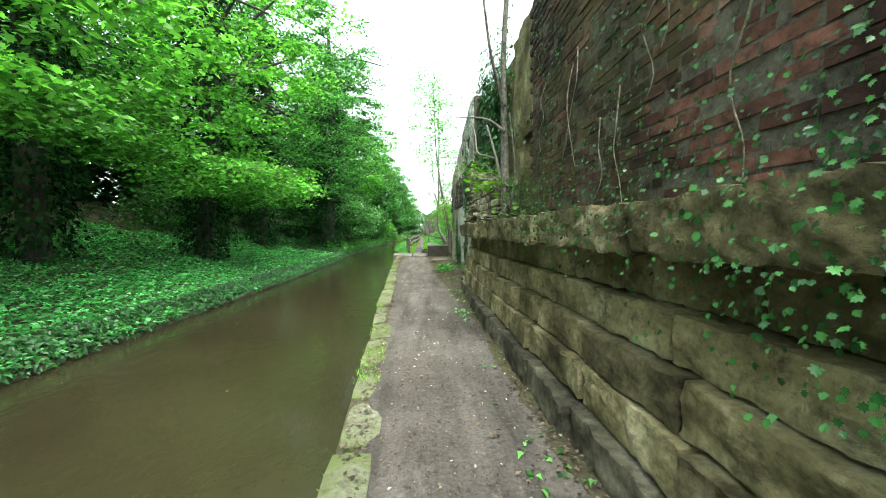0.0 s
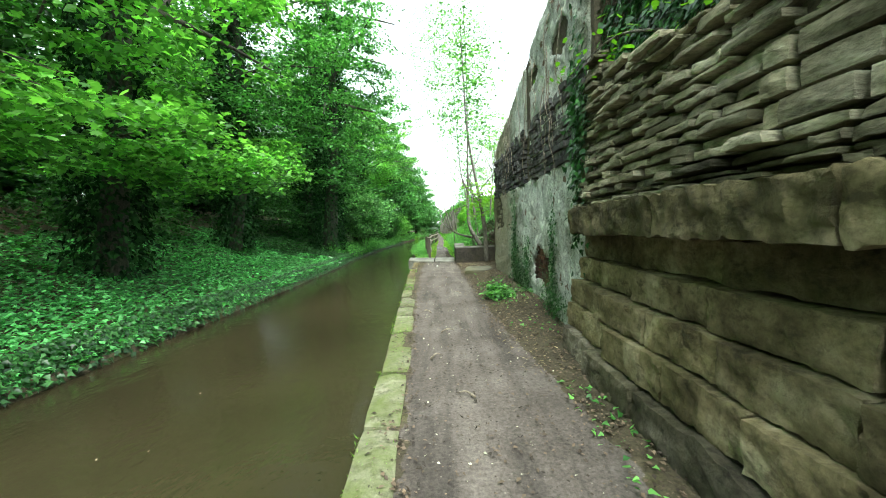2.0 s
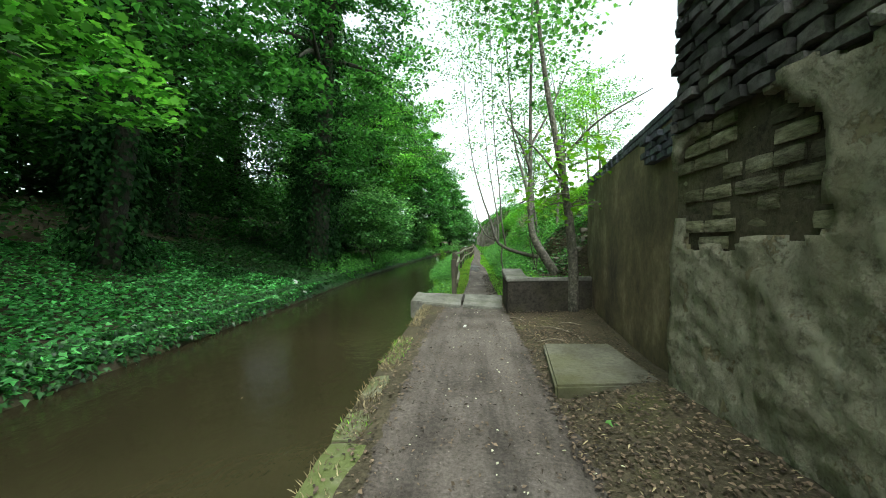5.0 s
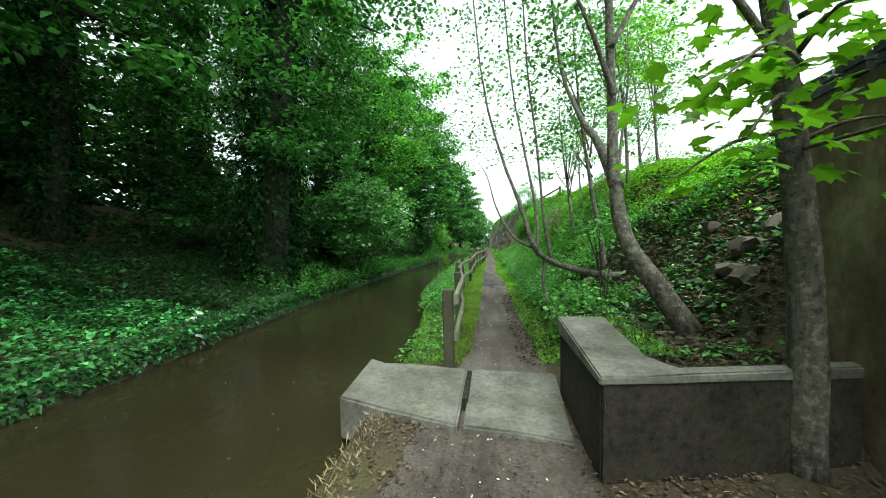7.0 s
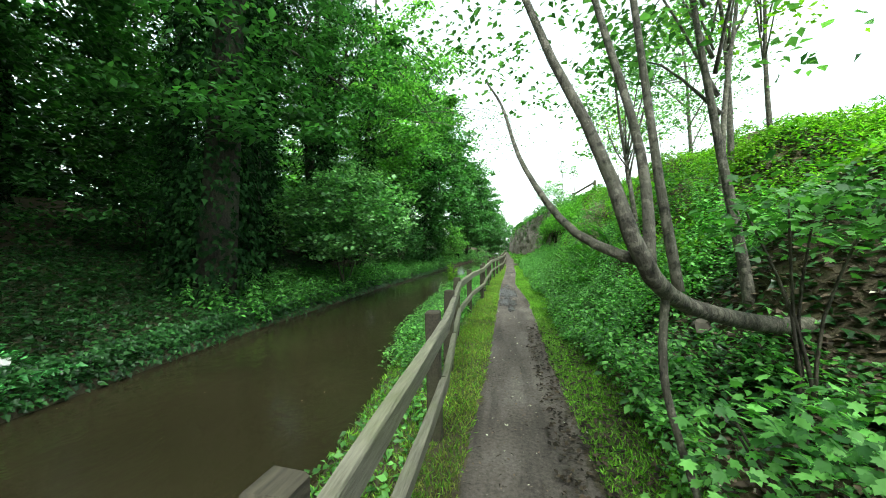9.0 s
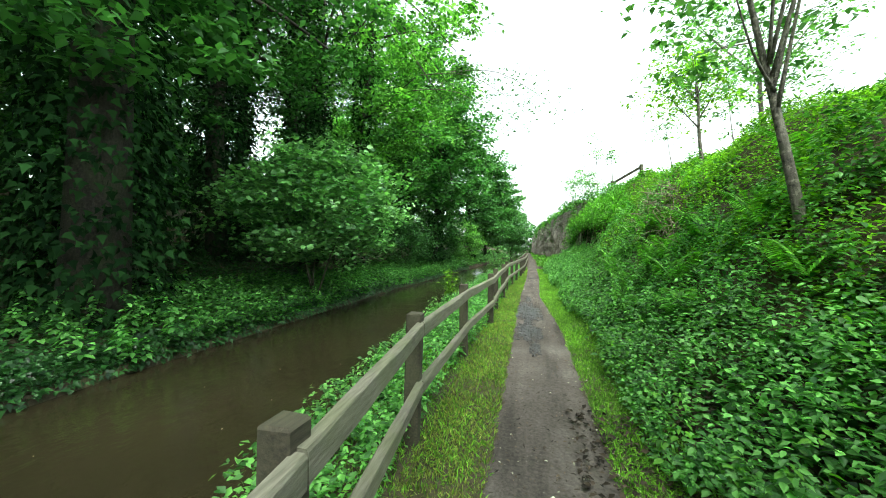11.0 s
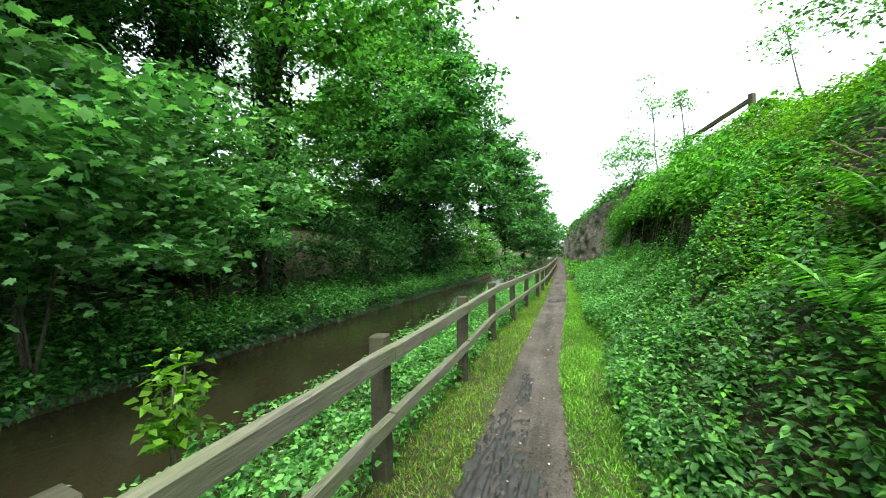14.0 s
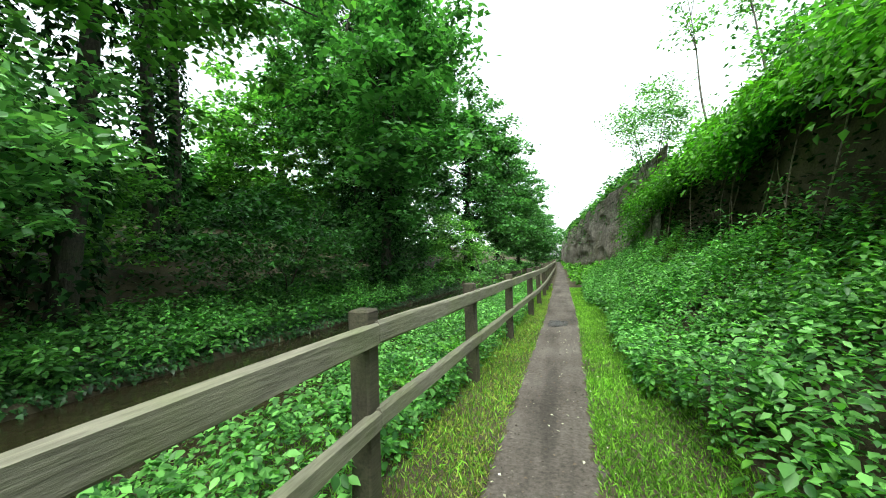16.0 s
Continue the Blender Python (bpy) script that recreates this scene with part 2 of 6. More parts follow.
def plaster_material():
    """Pale grey-green lime render: broad stains, cracked flakes with lifted edges, bare brown patches."""
    m, nt, bsdf, out = mat("old_render")
    big = world_noise(nt, 0.8, 7, 0.62)
    base = ramp(nt, big.outputs["Fac"], [(0.30, (0.27, 0.27, 0.20)), (0.43, (0.46, 0.48, 0.41)), (0.56, (0.66, 0.68, 0.62)), (0.74, (0.45, 0.43, 0.35))])
    mid = world_noise(nt, 4.6, 9, 0.68)
    fine = world_noise(nt, 14.0, 7, 0.7)
    flakes = ramp(nt, mid.outputs["Fac"], [(0.40, ink(0.15)), (0.415, ink(0.55)), (0.47, ink(0.60)), (0.48, ink(0.35)), (0.53, ink(0.40)), (0.54, ink(0.8)), (0.60, ink(0.85)), (0.61, ink(0.6))])
    rims = ramp(nt, mid.outputs["Fac"], [(0.455, ink(1.0)), (0.475, ink(0.42)), (0.492, ink(1.0)), (0.53, ink(1.0)), (0.547, ink(0.5)), (0.562, ink(1.0))])
    speck = ramp(nt, fine.outputs["Fac"], [(0.34, ink(0.6)), (0.46, ink(1.0)), (0.66, ink(1.12))])
    lost = ramp(nt, mid.outputs["Fac"], [(0.385, ink(1.0)), (0.41, ink(0.0))])
    col = mix(nt, lost.outputs[0], base.outputs[0], (0.16, 0.115, 0.075))
    pale = ramp(nt, mid.outputs["Fac"], [(0.575, ink(1.0)), (0.59, ink(1.28))])
    col = mix(nt, 1.0, col, pale.outputs[0], "MULTIPLY")
    col = mix(nt, 1.0, col, rims.outputs[0], "MULTIPLY")
    col = mix(nt, 1.0, col, speck.outputs[0], "MULTIPLY")
    run = world_noise(nt, 1.7, 6, 0.6, (1, 1, 0.22))
    rr = ramp(nt, run.outputs["Fac"], [(0.52, ink(0.0)), (0.70, ink(0.7))])
    col = mix(nt, rr.outputs[0], col, (0.10, 0.12, 0.05))
    # the far end of the coat is stained brown, with a ragged edge
    geo = nt.nodes.new("ShaderNodeNewGeometry")
    split = nt.nodes.new("ShaderNodeSeparateXYZ")
    nt.links.new(geo.outputs["Position"], split.inputs[0])
    run_y = nt.nodes.new("ShaderNodeMapRange")
    run_y.inputs["From Min"].default_value, run_y.inputs["From Max"].default_value = 12.2, 15.2
    nt.links.new(split.outputs["Y"], run_y.inputs["Value"])
    ragged = nt.nodes.new("ShaderNodeMath")
    ragged.operation = "MULTIPLY_ADD"
    nt.links.new(big.outputs["Fac"], ragged.inputs[0])
    ragged.inputs[1].default_value = 1.4
    nt.links.new(run_y.outputs[0], ragged.inputs[2])
    scaled = nt.nodes.new("ShaderNodeMapRange")
    scaled.inputs["From Min"].default_value, scaled.inputs["From Max"].default_value = 0.95, 1.35
    nt.links.new(ragged.outputs[0], scaled.inputs["Value"])
    brown = mix(nt, 1.0, (0.27, 0.235, 0.15), speck.outputs[0], "MULTIPLY")
    strength = mix(nt, 1.0, scaled.outputs[0], (0.8, 0.8, 0.8), "MULTIPLY")
    col = mix(nt, strength, col, brown)
    nt.links.new(col, bsdf.inputs["Base Color"])
    bsdf.inputs["Roughness"].default_value = 0.92
    bsdf.inputs["Specular IOR Level"].default_value = 0.15
    add = nt.nodes.new("ShaderNodeMath")
    add.operation = "MULTIPLY_ADD"
    nt.links.new(flakes.outputs[0], add.inputs[0])
    add.inputs[1].default_value = 0.5
    nt.links.new(mid.outputs["Fac"], add.inputs[2])
    sub = nt.nodes.new("ShaderNodeMath")
    sub.operation = "MULTIPLY_ADD"
    nt.links.new(lost.outputs[0], sub.inputs[0])
    sub.inputs[1].default_value = -0.35
    nt.links.new(add.outputs[0], sub.inputs[2])
    bump(nt, bsdf, sub.outputs[0], 1.0, 0.09)
    return m


PLASTER = plaster_material()


def damp_render_material():
    m, nt, bsdf, out = mat("damp_render")
    big = world_noise(nt, 1.4, 8, 0.68, (1, 1, 0.7))
    base = ramp(nt, big.outputs["Fac"], [(0.3, (0.05, 0.04, 0.026)), (0.52, (0.155, 0.115, 0.065)), (0.68, (0.32, 0.26, 0.17))])
    fine = world_noise(nt, 12, 7, 0.7)
    f = ramp(nt, fine.outputs["Fac"], [(0.3, ink(0.7)), (0.7, ink(1.2))])
    nt.links.new(mix(nt, 1.0, base.outputs[0], f.outputs[0], "MULTIPLY"), bsdf.inputs["Base Color"])
    bsdf.inputs["Roughness"].default_value = 0.8
    bump(nt, bsdf, fine.outputs["Fac"], 0.4, 0.015)
    return m


DAMP = damp_render_material()


def ground_material():
    """Trodden earth on the path, soil and moss beside it, by the sheet's own masks."""
    m, nt, bsdf, out = mat("ground_earth")
    a = nt.nodes.new("ShaderNodeAttribute")
    a.attribute_name = "trodden"
    edge = world_noise(nt, 3.5, 6, 0.65)
    s = nt.nodes.new("ShaderNodeMath")
    s.operation = "MULTIPLY_ADD"
    nt.links.new(edge.outputs["Fac"], s.inputs[0])
    s.inputs[1].default_value = 1.3
    nt.links.new(a.outputs["Fac"], s.inputs[2])
    mask = ramp(nt, s.outputs[0], [(0.95, ink(0.0)), (1.25, ink(1.0))])
    g1 = world_noise(nt, 1.1, 6, 0.6)
    path = ramp(nt, g1.outputs["Fac"], [(0.3, (0.066, 0.054, 0.047)), (0.55, (0.112, 0.094, 0.084)), (0.75, (0.160, 0.138, 0.126))])
    g2 = world_noise(nt, 38, 8, 0.75)
    grit = ramp(nt, g2.outputs["Fac"], [(0.34, ink(0.55)), (0.5, ink(0.95)), (0.66, ink(1.35))])
    pcol = mix(nt, 1.0, path.outputs[0], grit.outputs[0], "MULTIPLY")
    rut = world_noise(nt, 1.6, 6, 0.6, (2.6, 0.28, 1))
    ruts = ramp(nt, rut.outputs["Fac"], [(0.36, ink(0.62)), (0.5, ink(1.0)), (0.64, ink(1.22))])
    pcol = mix(nt, 1.0, pcol, ruts.outputs[0], "MULTIPLY")
    vor = node(nt, "ShaderNodeTexVoronoi", Scale=16.0)
    geo = nt.nodes.new("ShaderNodeNewGeometry")
    nt.links.new(geo.outputs["Position"], vor.inputs["Vector"])
    peb = ramp(nt, vor.outputs["Distance"], [(0.04, ink(0.5)), (0.12, ink(0.0))])
    pcol = mix(nt, peb.outputs[0], pcol, (0.30, 0.27, 0.23))
    side = ramp(nt, g1.outputs["Fac"], [(0.3, (0.045, 0.038, 0.024)), (0.55, (0.080, 0.066, 0.042)), (0.75, (0.09, 0.095, 0.032))])
    scol = mix(nt, 1.0, side.outputs[0], grit.outputs[0], "MULTIPLY")
    nt.links.new(mix(nt, mask.outputs[0], scol, pcol), bsdf.inputs["Base Color"])
    bsdf.inputs["Roughness"].default_value = 0.9
    bsdf.inputs["Specular IOR Level"].default_value = 0.2
    bump(nt, bsdf, g2.outputs["Fac"], 0.8, 0.02)
    return m


EARTH = ground_material()


def water_material():
    m, nt, bsdf, out = mat("canal_water")
    w = world_noise(nt, 0.5, 3)
    c = ramp(nt, w.outputs["Fac"], [(0.3, (0.021, 0.0178, 0.009)), (0.7, (0.032, 0.0272, 0.0135))])
    nt.links.new(c.outputs[0], bsdf.inputs["Base Color"])
    bsdf.inputs["Roughness"].default_value = 0.10
    bsdf.inputs["IOR"].default_value = 1.33
    rip = world_noise(nt, 7.0, 4, 0.55, (1, 0.6, 1))
    bump(nt, bsdf, rip.outputs["Fac"], 0.30, 0.03)
    return m


WATER = water_material()


def wood_material(name, a, b, green):
    m, nt, bsdf, out = mat(name)
    n = noise_tex(nt, 9, 7, 0.65, "Object", (8, 0.7, 8))
    r = ramp(nt, n.outputs["Fac"], [(0.3, a), (0.7, b)])
    w = world_noise(nt, 2.5, 5)
    rr = ramp(nt, w.outputs["Fac"], [(0.42, ink(0.0)), (0.65, ink(green))])
    nt.links.new(mix(nt, rr.outputs[0], r.outputs[0], (0.15, 0.17, 0.07)), bsdf.inputs["Base Color"])
    bsdf.inputs["Roughness"].default_value = 0.85
    bump(nt, bsdf, n.outputs["Fac"], 0.5, 0.01)
    return m


RAILWOOD = wood_material("rail_wood", (0.10, 0.092, 0.068), (0.25, 0.232, 0.18), 0.5)
POSTWOOD = wood_material("post_wood", (0.022, 0.018, 0.013), (0.08, 0.066, 0.046), 0.2)


def plain(name, col, rough=0.8, var=0.25):
    m, nt, bsdf, out = mat(name)
    n = world_noise(nt, 14, 5)
    r = ramp(nt, n.outputs["Fac"], [(0.3, tuple(c * (1 - var) for c in col)), (0.7, tuple(min(1, c * (1 + var)) for c in col))])
    nt.links.new(r.outputs[0], bsdf.inputs["Base Color"])
    bsdf.inputs["Roughness"].default_value = rough
    return m


MUD = plain("wet_mud", (0.034, 0.030, 0.029), 0.5, 0.6)
PALE = plain("pale_scrap", (0.72, 0.72, 0.68), 0.6)
ROCK = plain("dark_rock", (0.09, 0.075, 0.06), 0.9)

# ---- plan ----


def along(table):
    ys, xs = np.array(table, float).T
    return lambda y: np.interp(y, ys, xs)


kerb_x = along([(-60, 2.0), (-6, 1.9), (2, 1.60), (5, 1.45), (7, 1.28), (9, 1.2), (11, 1.1), (14.5, 0.95), (18, 0.83), (22, 0.83), (24, 0.62), (27, 0.25), (30, 0.08), (38, 0.05), (50, 0.4), (70, 0.8), (130, 1.0)])
far_x = along([(-60, -2.8), (14, -2.75), (22, -2.95), (27, -3.3), (36, -3.35), (46, -2.95), (70, -1.9), (130, -1.2)])
path_l = along([(-60, 2.0), (0, 1.80), (6, 1.62), (11, 1.42), (14, 1.3), (18, 1.2), (20, 1.3), (22, 1.62), (25, 1.69), (34, 1.69), (41, 1.82), (60, 1.95), (130, 1.6)])
path_r = along([(-60, 3.3), (0, 3.0), (6, 2.95), (11, 2.62), (14, 2.6), (20, 2.45), (22, 2.45), (25, 2.40), (30, 2.43), (34.5, 2.20), (41, 2.38), (60, 2.45), (130, 2.0)])
fence_x = along([(21, 1.45), (23.15, 1.40), (24.6, 1.26), (26.17, 1.12), (28.28, 1.12), (30.36, 1.24), (31.95, 1.21), (33.75, 1.24), (35.6, 1.22), (37.42, 1.32), (39.3, 1.41), (41.5, 1.56), (45, 1.68), (60, 1.78), (90, 1.6)])
WATER_Z = -0.35
far_bank = along([(0, -0.24), (0.15, -0.16), (0.5, -0.04), (3, 0.42), (5, 1.1), (9, 2.4), (16, 3.6), (30, 4.5), (2000, 4.5)])
hill = along([(0, 0.0), (0.35, 0.1), (0.75, 0.55), (1.25, 1.2), (2.0, 2.25), (2.65, 3.0), (3.3, 3.4), (4.5, 3.8), (6, 4.1), (12, 4.4), (2000, 4.4)])
cliff_x = along([(40, 4.9), (50, 4.5), (80, 2.9), (130, 2.5)])


def step(a, b, v):
    u = np.clip((v - a) / (b - a), 0, 1)
    return u * u * (3 - 2 * u)


def ground_z(x, y):
    """Height of the ground, for arrays."""
    x, y = np.broadcast_arrays(np.asarray(x, float), np.asarray(y, float))
    left = far_bank(np.maximum(far_x(y) - x, 0))
    flat = 0.02 * np.sin(2.1 * x + 0.7 * y) * np.sin(1.3 * y)
    heap = 0.16 * step(2.7, 3.5, x) * step(10.4, 11.2, y) * (1 - step(15.5, 17, y))
    behind = np.where(y < 16.1, 2.9, 2.2) * step(3.75, 4.1, x - np.where(y > 16.1, (y - 16.1) * 0.17, 0))
    near = flat + heap + behind
    rise = hill(np.maximum(x - 2.75, 0)) * (0.74 + 0.26 * step(24, 31, y)) + (0.18 * np.sin(1.7 * y + x) + 0.13 * np.sin(3.3 * y - 2 * x)) * step(3.4, 4.2, x) + 0.3 * step(2.1, 2.9, x - 2.75) * step(37.5, 39.5, y) * (1 - step(44, 47, y))
    d = x - 2.75
    rise = rise + (0.3 * step(1.98, 2.25, d) * (1 - step(3.0, 4.4, d)) - 0.85 * step(0.6, 1.75, d) * (1 - step(1.95, 2.2, d))) * step(35.3, 37.2, y) * (1 - step(45, 48, y))
    scarp = 4.4 * step(0.0, 0.5, x - cliff_x(y)) * step(44, 50, y)
    later = np.maximum(flat * 0.5 + rise * (1 - 0.75 * step(44, 52, y)), scarp)
    # in front of the wing wall the floor stays low until the low concrete wall
    blend = np.where(x > 3.3, step(19.6, 20.9, y), step(20.8, 21.6, y))
    right = near * (1 - blend) + later * blend
    bed = (x > 2.8) & (x < 4.2) & (y > 19.9) & (y < 21.5)
    right = np.where(bed, np.maximum(right, 0.57), right)
    return np.where(x < far_x(y) + 0.01, left, right)


def trodden(x, y):
    l, r = path_l(y), path_r(y)
    return step(-0.12, 0.16, x - l) * step(-0.12, 0.16, r - x)


# ---- mesh tools ----


def mesh_from(name, verts, faces, materials, smooth=False):
    me = bpy.data.meshes.new(name)
    me.from_pydata([tuple(v) for v in verts], [], [tuple(f) for f in faces])
    for m in materials:
        me.materials.append(m)
    if smooth:
        me.polygons.foreach_set("use_smooth", [True] * len(me.polygons))
    me.update()
    if smooth == "edges":
        me.set_sharp_from_angle(angle=radians(34))
    return me


def fast_mesh(name, verts, tris, material):
    """A mesh of triangles from arrays."""
    me = bpy.data.meshes.new(name)
    me.vertices.add(len(verts))
    me.vertices.foreach_set("co", np.ascontiguousarray(verts, np.float32).ravel())
    me.loops.add(tris.size)
    me.loops.foreach_set("vertex_index", np.ascontiguousarray(tris, np.int32).ravel())
    me.polygons.add(len(tris))
    me.polygons.foreach_set("loop_start", np.arange(0, tris.size, 3, dtype=np.int32))
    me.materials.append(material)
    me.update(calc_edges=True)
    return me


def part(name, data, material, parent, label=""):
    """One mesh object under a thing or a part; data is a bmesh or a mesh."""
    if isinstance(data, bmesh.types.BMesh):
        me = bpy.data.meshes.new(name)
        data.to_mesh(me)
        data.free()
        me.materials.append(material)
    else:
        me = data
        if material is not None and not me.materials:
            me.materials.append(material)
    ob = new(name, me)
    ob.parent = parent
    return tagged(ob, label) if label else ob


def thing(name, label, category, group="", kind="", at=(0, 0, 0)):
    ob = new(name)
    ob.location = at
    ob.empty_display_size = 0.1
    return tagged(ob, label, category, group, kind)


def box_bm(size, centre=(0, 0, 0), bevel=0.0, jitter=0.0, seed=0):
    bm = bmesh.new()
    bmesh.ops.create_cube(bm, size=1)
    bmesh.ops.scale(bm, vec=size, verts=bm.verts)
    if bevel:
        bmesh.ops.bevel(bm, geom=bm.edges[:] + bm.verts[:], offset=bevel, segments=1, affect="EDGES")
    rnd = random.Random(seed)
    for v in bm.verts:
        v.co += Vector(centre) + Vector([rnd.uniform(-jitter, jitter) for _ in range(3)])
    return bm


def rough_block(name, size, cuts, material, seed, amount=0.02, round_off=0.35):
    """A weathered stone, centred, with its front towards -x."""
    nx, ny, nz = cuts
    sx, sy, sz = size
    index, verts, faces = {}, [], []

    def vert(i, j, k):
        key = (i, j, k)
        if key not in index:
            p = Vector((i / nx - 0.5, j / ny - 0.5, k / nz - 0.5))
            ends = sum(abs(abs(c) - 0.5) < 1e-6 for c in p)
            q = Vector((p.x * sx, p.y * sy, p.z * sz))
            if ends >= 2:
                pull = min(sx, sy, sz) * round_off * (0.22 if ends == 2 else 0.32)
                q -= Vector([math.copysign(pull, c) if abs(abs(c) - 0.5) < 1e-6 else 0 for c in p])
            s0 = Vector((seed * 7.3, seed * 1.7, seed))
            d = noise.noise_vector(q * 3.5 + s0) * 0.4 + noise.noise_vector(q * 11.0 + s0) * 0.5 + noise.noise_vector(q * 27.0 + s0) * 0.35
            index[key] = len(verts)
            verts.append(q + d * amount)
        return index[key]

    for j in range(ny):
        for k in range(nz):
            faces.append([vert(0, j, k), vert(0, j, k + 1), vert(0, j + 1, k + 1), vert(0, j + 1, k)])
            faces.append([vert(nx, j, k), vert(nx, j + 1, k), vert(nx, j + 1, k + 1), vert(nx, j, k + 1)])
    for i in range(nx):
        for k in range(nz):
            faces.append([vert(i, 0, k), vert(i + 1, 0, k), vert(i + 1, 0, k + 1), vert(i, 0, k + 1)])
            faces.append([vert(i, ny, k), vert(i, ny, k + 1), vert(i + 1, ny, k + 1), vert(i + 1, ny, k)])
        for j in range(ny):
            faces.append([vert(i, j, 0), vert(i, j + 1, 0), vert(i + 1, j + 1, 0), vert(i + 1, j, 0)])
            faces.append([vert(i, j, nz), vert(i + 1, j, nz), vert(i + 1, j + 1, nz), vert(i, j + 1, nz)])
    return mesh_from(name, verts, faces, [material], "edges" if nx + ny + nz > 5 else False)


LEAF_SHAPES = {
    "oval": (np.array([(0, 0, 0), (0.30, 0.42, 0.10), (0, 1, -0.06), (-0.30, 0.42, 0.10)]), np.array([(0, 1, 2), (0, 2, 3)])),
    "broad": (np.array([(0, 0, 0), (0.24, 0.2, 0.07), (0.27, 0.55, 0.08), (0, 1, -0.10), (-0.27, 0.55, 0.08), (-0.24, 0.2, 0.07), (0, 0.5, -0.02)]), np.array([(0, 1, 6), (1, 2, 6), (2, 3, 6), (3, 4, 6), (4, 5, 6), (5, 0, 6)])),
    "blade": (np.array([(-0.03, 0, 0), (0.03, 0, 0), (0.0, 0.55, 0.03), (0.0, 1, 0.28)]), np.array([(0, 1, 2), (2, 1, 3)])),
    "frond": (np.array([(0, 0, 0), (0.10, 0.3, 0.02), (0, 1, -0.15), (-0.10, 0.3, 0.02)]), np.array([(0, 1, 2), (0, 2, 3)])),
    "lobed": (
        np.array([(0, 0, 0), (0.28, -0.06, 0.02), (0.30, 0.18, 0.05), (0.56, 0.34, 0.0), (0.30, 0.50, 0.06), (0.34, 0.78, 0.02), (0.14, 0.72, 0.05), (0, 1.05, -0.05),
                  (-0.14, 0.72, 0.05), (-0.34, 0.78, 0.02), (-0.30, 0.50, 0.06), (-0.56, 0.34, 0.0), (-0.30, 0.18, 0.05), (-0.28, -0.06, 0.02)]),
        np.array([(0, a, a + 1) for a in range(1, 13)])),
    "ivy": (np.array([(0, 0, 0), (0.42, 0.16, 0.03), (0.22, 0.42, 0.06), (0, 1, -0.04), (-0.22, 0.42, 0.06), (-0.42, 0.16, 0.03)]), np.array([(0, 1, 2), (0, 2, 3), (0, 3, 4), (0, 4, 5)])),
}


LEAF_SHAPES["round"] = (np.array([(0, 0, 0), (0.26, 0.10, 0.05), (0.42, 0.38, 0.07), (0.34, 0.72, 0.03), (0, 1, -0.06), (-0.34, 0.72, 0.03), (-0.42, 0.38, 0.07), (-0.26, 0.10, 0.05), (0, 0.5, -0.01)]), np.array([(8, a, (a + 1) % 8) for a in range(8)]))


def leaves(name, at, ways, ups, sizes, material, shape="oval"):
    """Many leaves in one mesh: each at a point, along a way, facing up."""
    tv, tf = LEAF_SHAPES[shape]
    ways = ways / (np.linalg.norm(ways, axis=1, keepdims=True) + 1e-9)
    side = np.cross(ways, ups)
    side /= np.linalg.norm(side, axis=1, keepdims=True) + 1e-9
    nor = np.cross(side, ways)
    v = at[:, None] + sizes[:, None, None] * (tv[None, :, :1] * side[:, None] + tv[None, :, 1:2] * ways[:, None] + tv[None, :, 2:] * nor[:, None])
    f = tf[None] + (np.arange(len(at)) * len(tv))[:, None, None]
    return fast_mesh(name, v.reshape(-1, 3), f.reshape(-1, 3), material)


def spread(rng, n, flat=0.5):
    """Random ways and facing directions for n leaves; flat: how level they lie."""
    a = rng.uniform(0, 2 * np.pi, n)
    ways = np.stack([np.cos(a), np.sin(a), rng.normal(-0.25, 0.35, n)], 1)
    ups = np.stack([rng.normal(0, 1 - flat, n), rng.normal(0, 1 - flat, n), np.ones(n)], 1)
    return ways, ups


def tube(points, radii, sides=8, seed=0, wobble=0.0):
    """A tapered, slightly knobbly limb along points: verts and faces."""
    pts = [Vector(p) for p in points]
    verts, faces = [], []
    rnd = random.Random(seed)
    ref = Vector((0.3, 1, 0.1)).normalized()
    for i, p in enumerate(pts):
        t = (pts[min(i + 1, len(pts) - 1)] - pts[max(i - 1, 0)]).normalized()
        u = t.cross(ref).normalized()
        w = t.cross(u)
        for s in range(sides):
            a = 2 * math.pi * s / sides
            r = radii[i] * (1 + rnd.uniform(-wobble, wobble))
            verts.append(p + (u * math.cos(a) + w * math.sin(a)) * r)
    for i in range(len(pts) - 1):
        for s in range(sides):
            a, b = i * sides + s, i * sides + (s + 1) % sides
            faces.append((a, b, b + sides, a + sides))
    faces.append(tuple(range(sides))[::-1])
    faces.append(tuple(range(len(verts) - sides, len(verts))))
    return verts, faces


def smooth_line(points, n):
    """Points along a Catmull-Rom curve through the given ones."""
    p = [Vector(points[0])] + [Vector(q) for q in points] + [Vector(points[-1])]
    out = []
    segs = len(points) - 1
    for i in range(n):
        u = i / (n - 1) * segs
        k = min(int(u), segs - 1)
        t = u - k
        a, b, c, d = p[k], p[k + 1], p[k + 2], p[k + 3]
        out.append(0.5 * ((2 * b) + (c - a) * t + (2 * a - 5 * b + 4 * c - d) * t * t + (3 * b - a - 3 * c + d) * t ** 3))
    return out


def limb_mesh(name, points, r0, r1, material, n=10, sides=8, seed=0, wobble=0.06):
    line = smooth_line(points, n)
    radii = [r0 + (r1 - r0) * (i / (n - 1)) ** 0.8 for i in range(n)]
    v, f = tube(line, radii, sides, seed, wobble)
    return mesh_from(name, v, f, [material], True)

# ---- ground and water ----


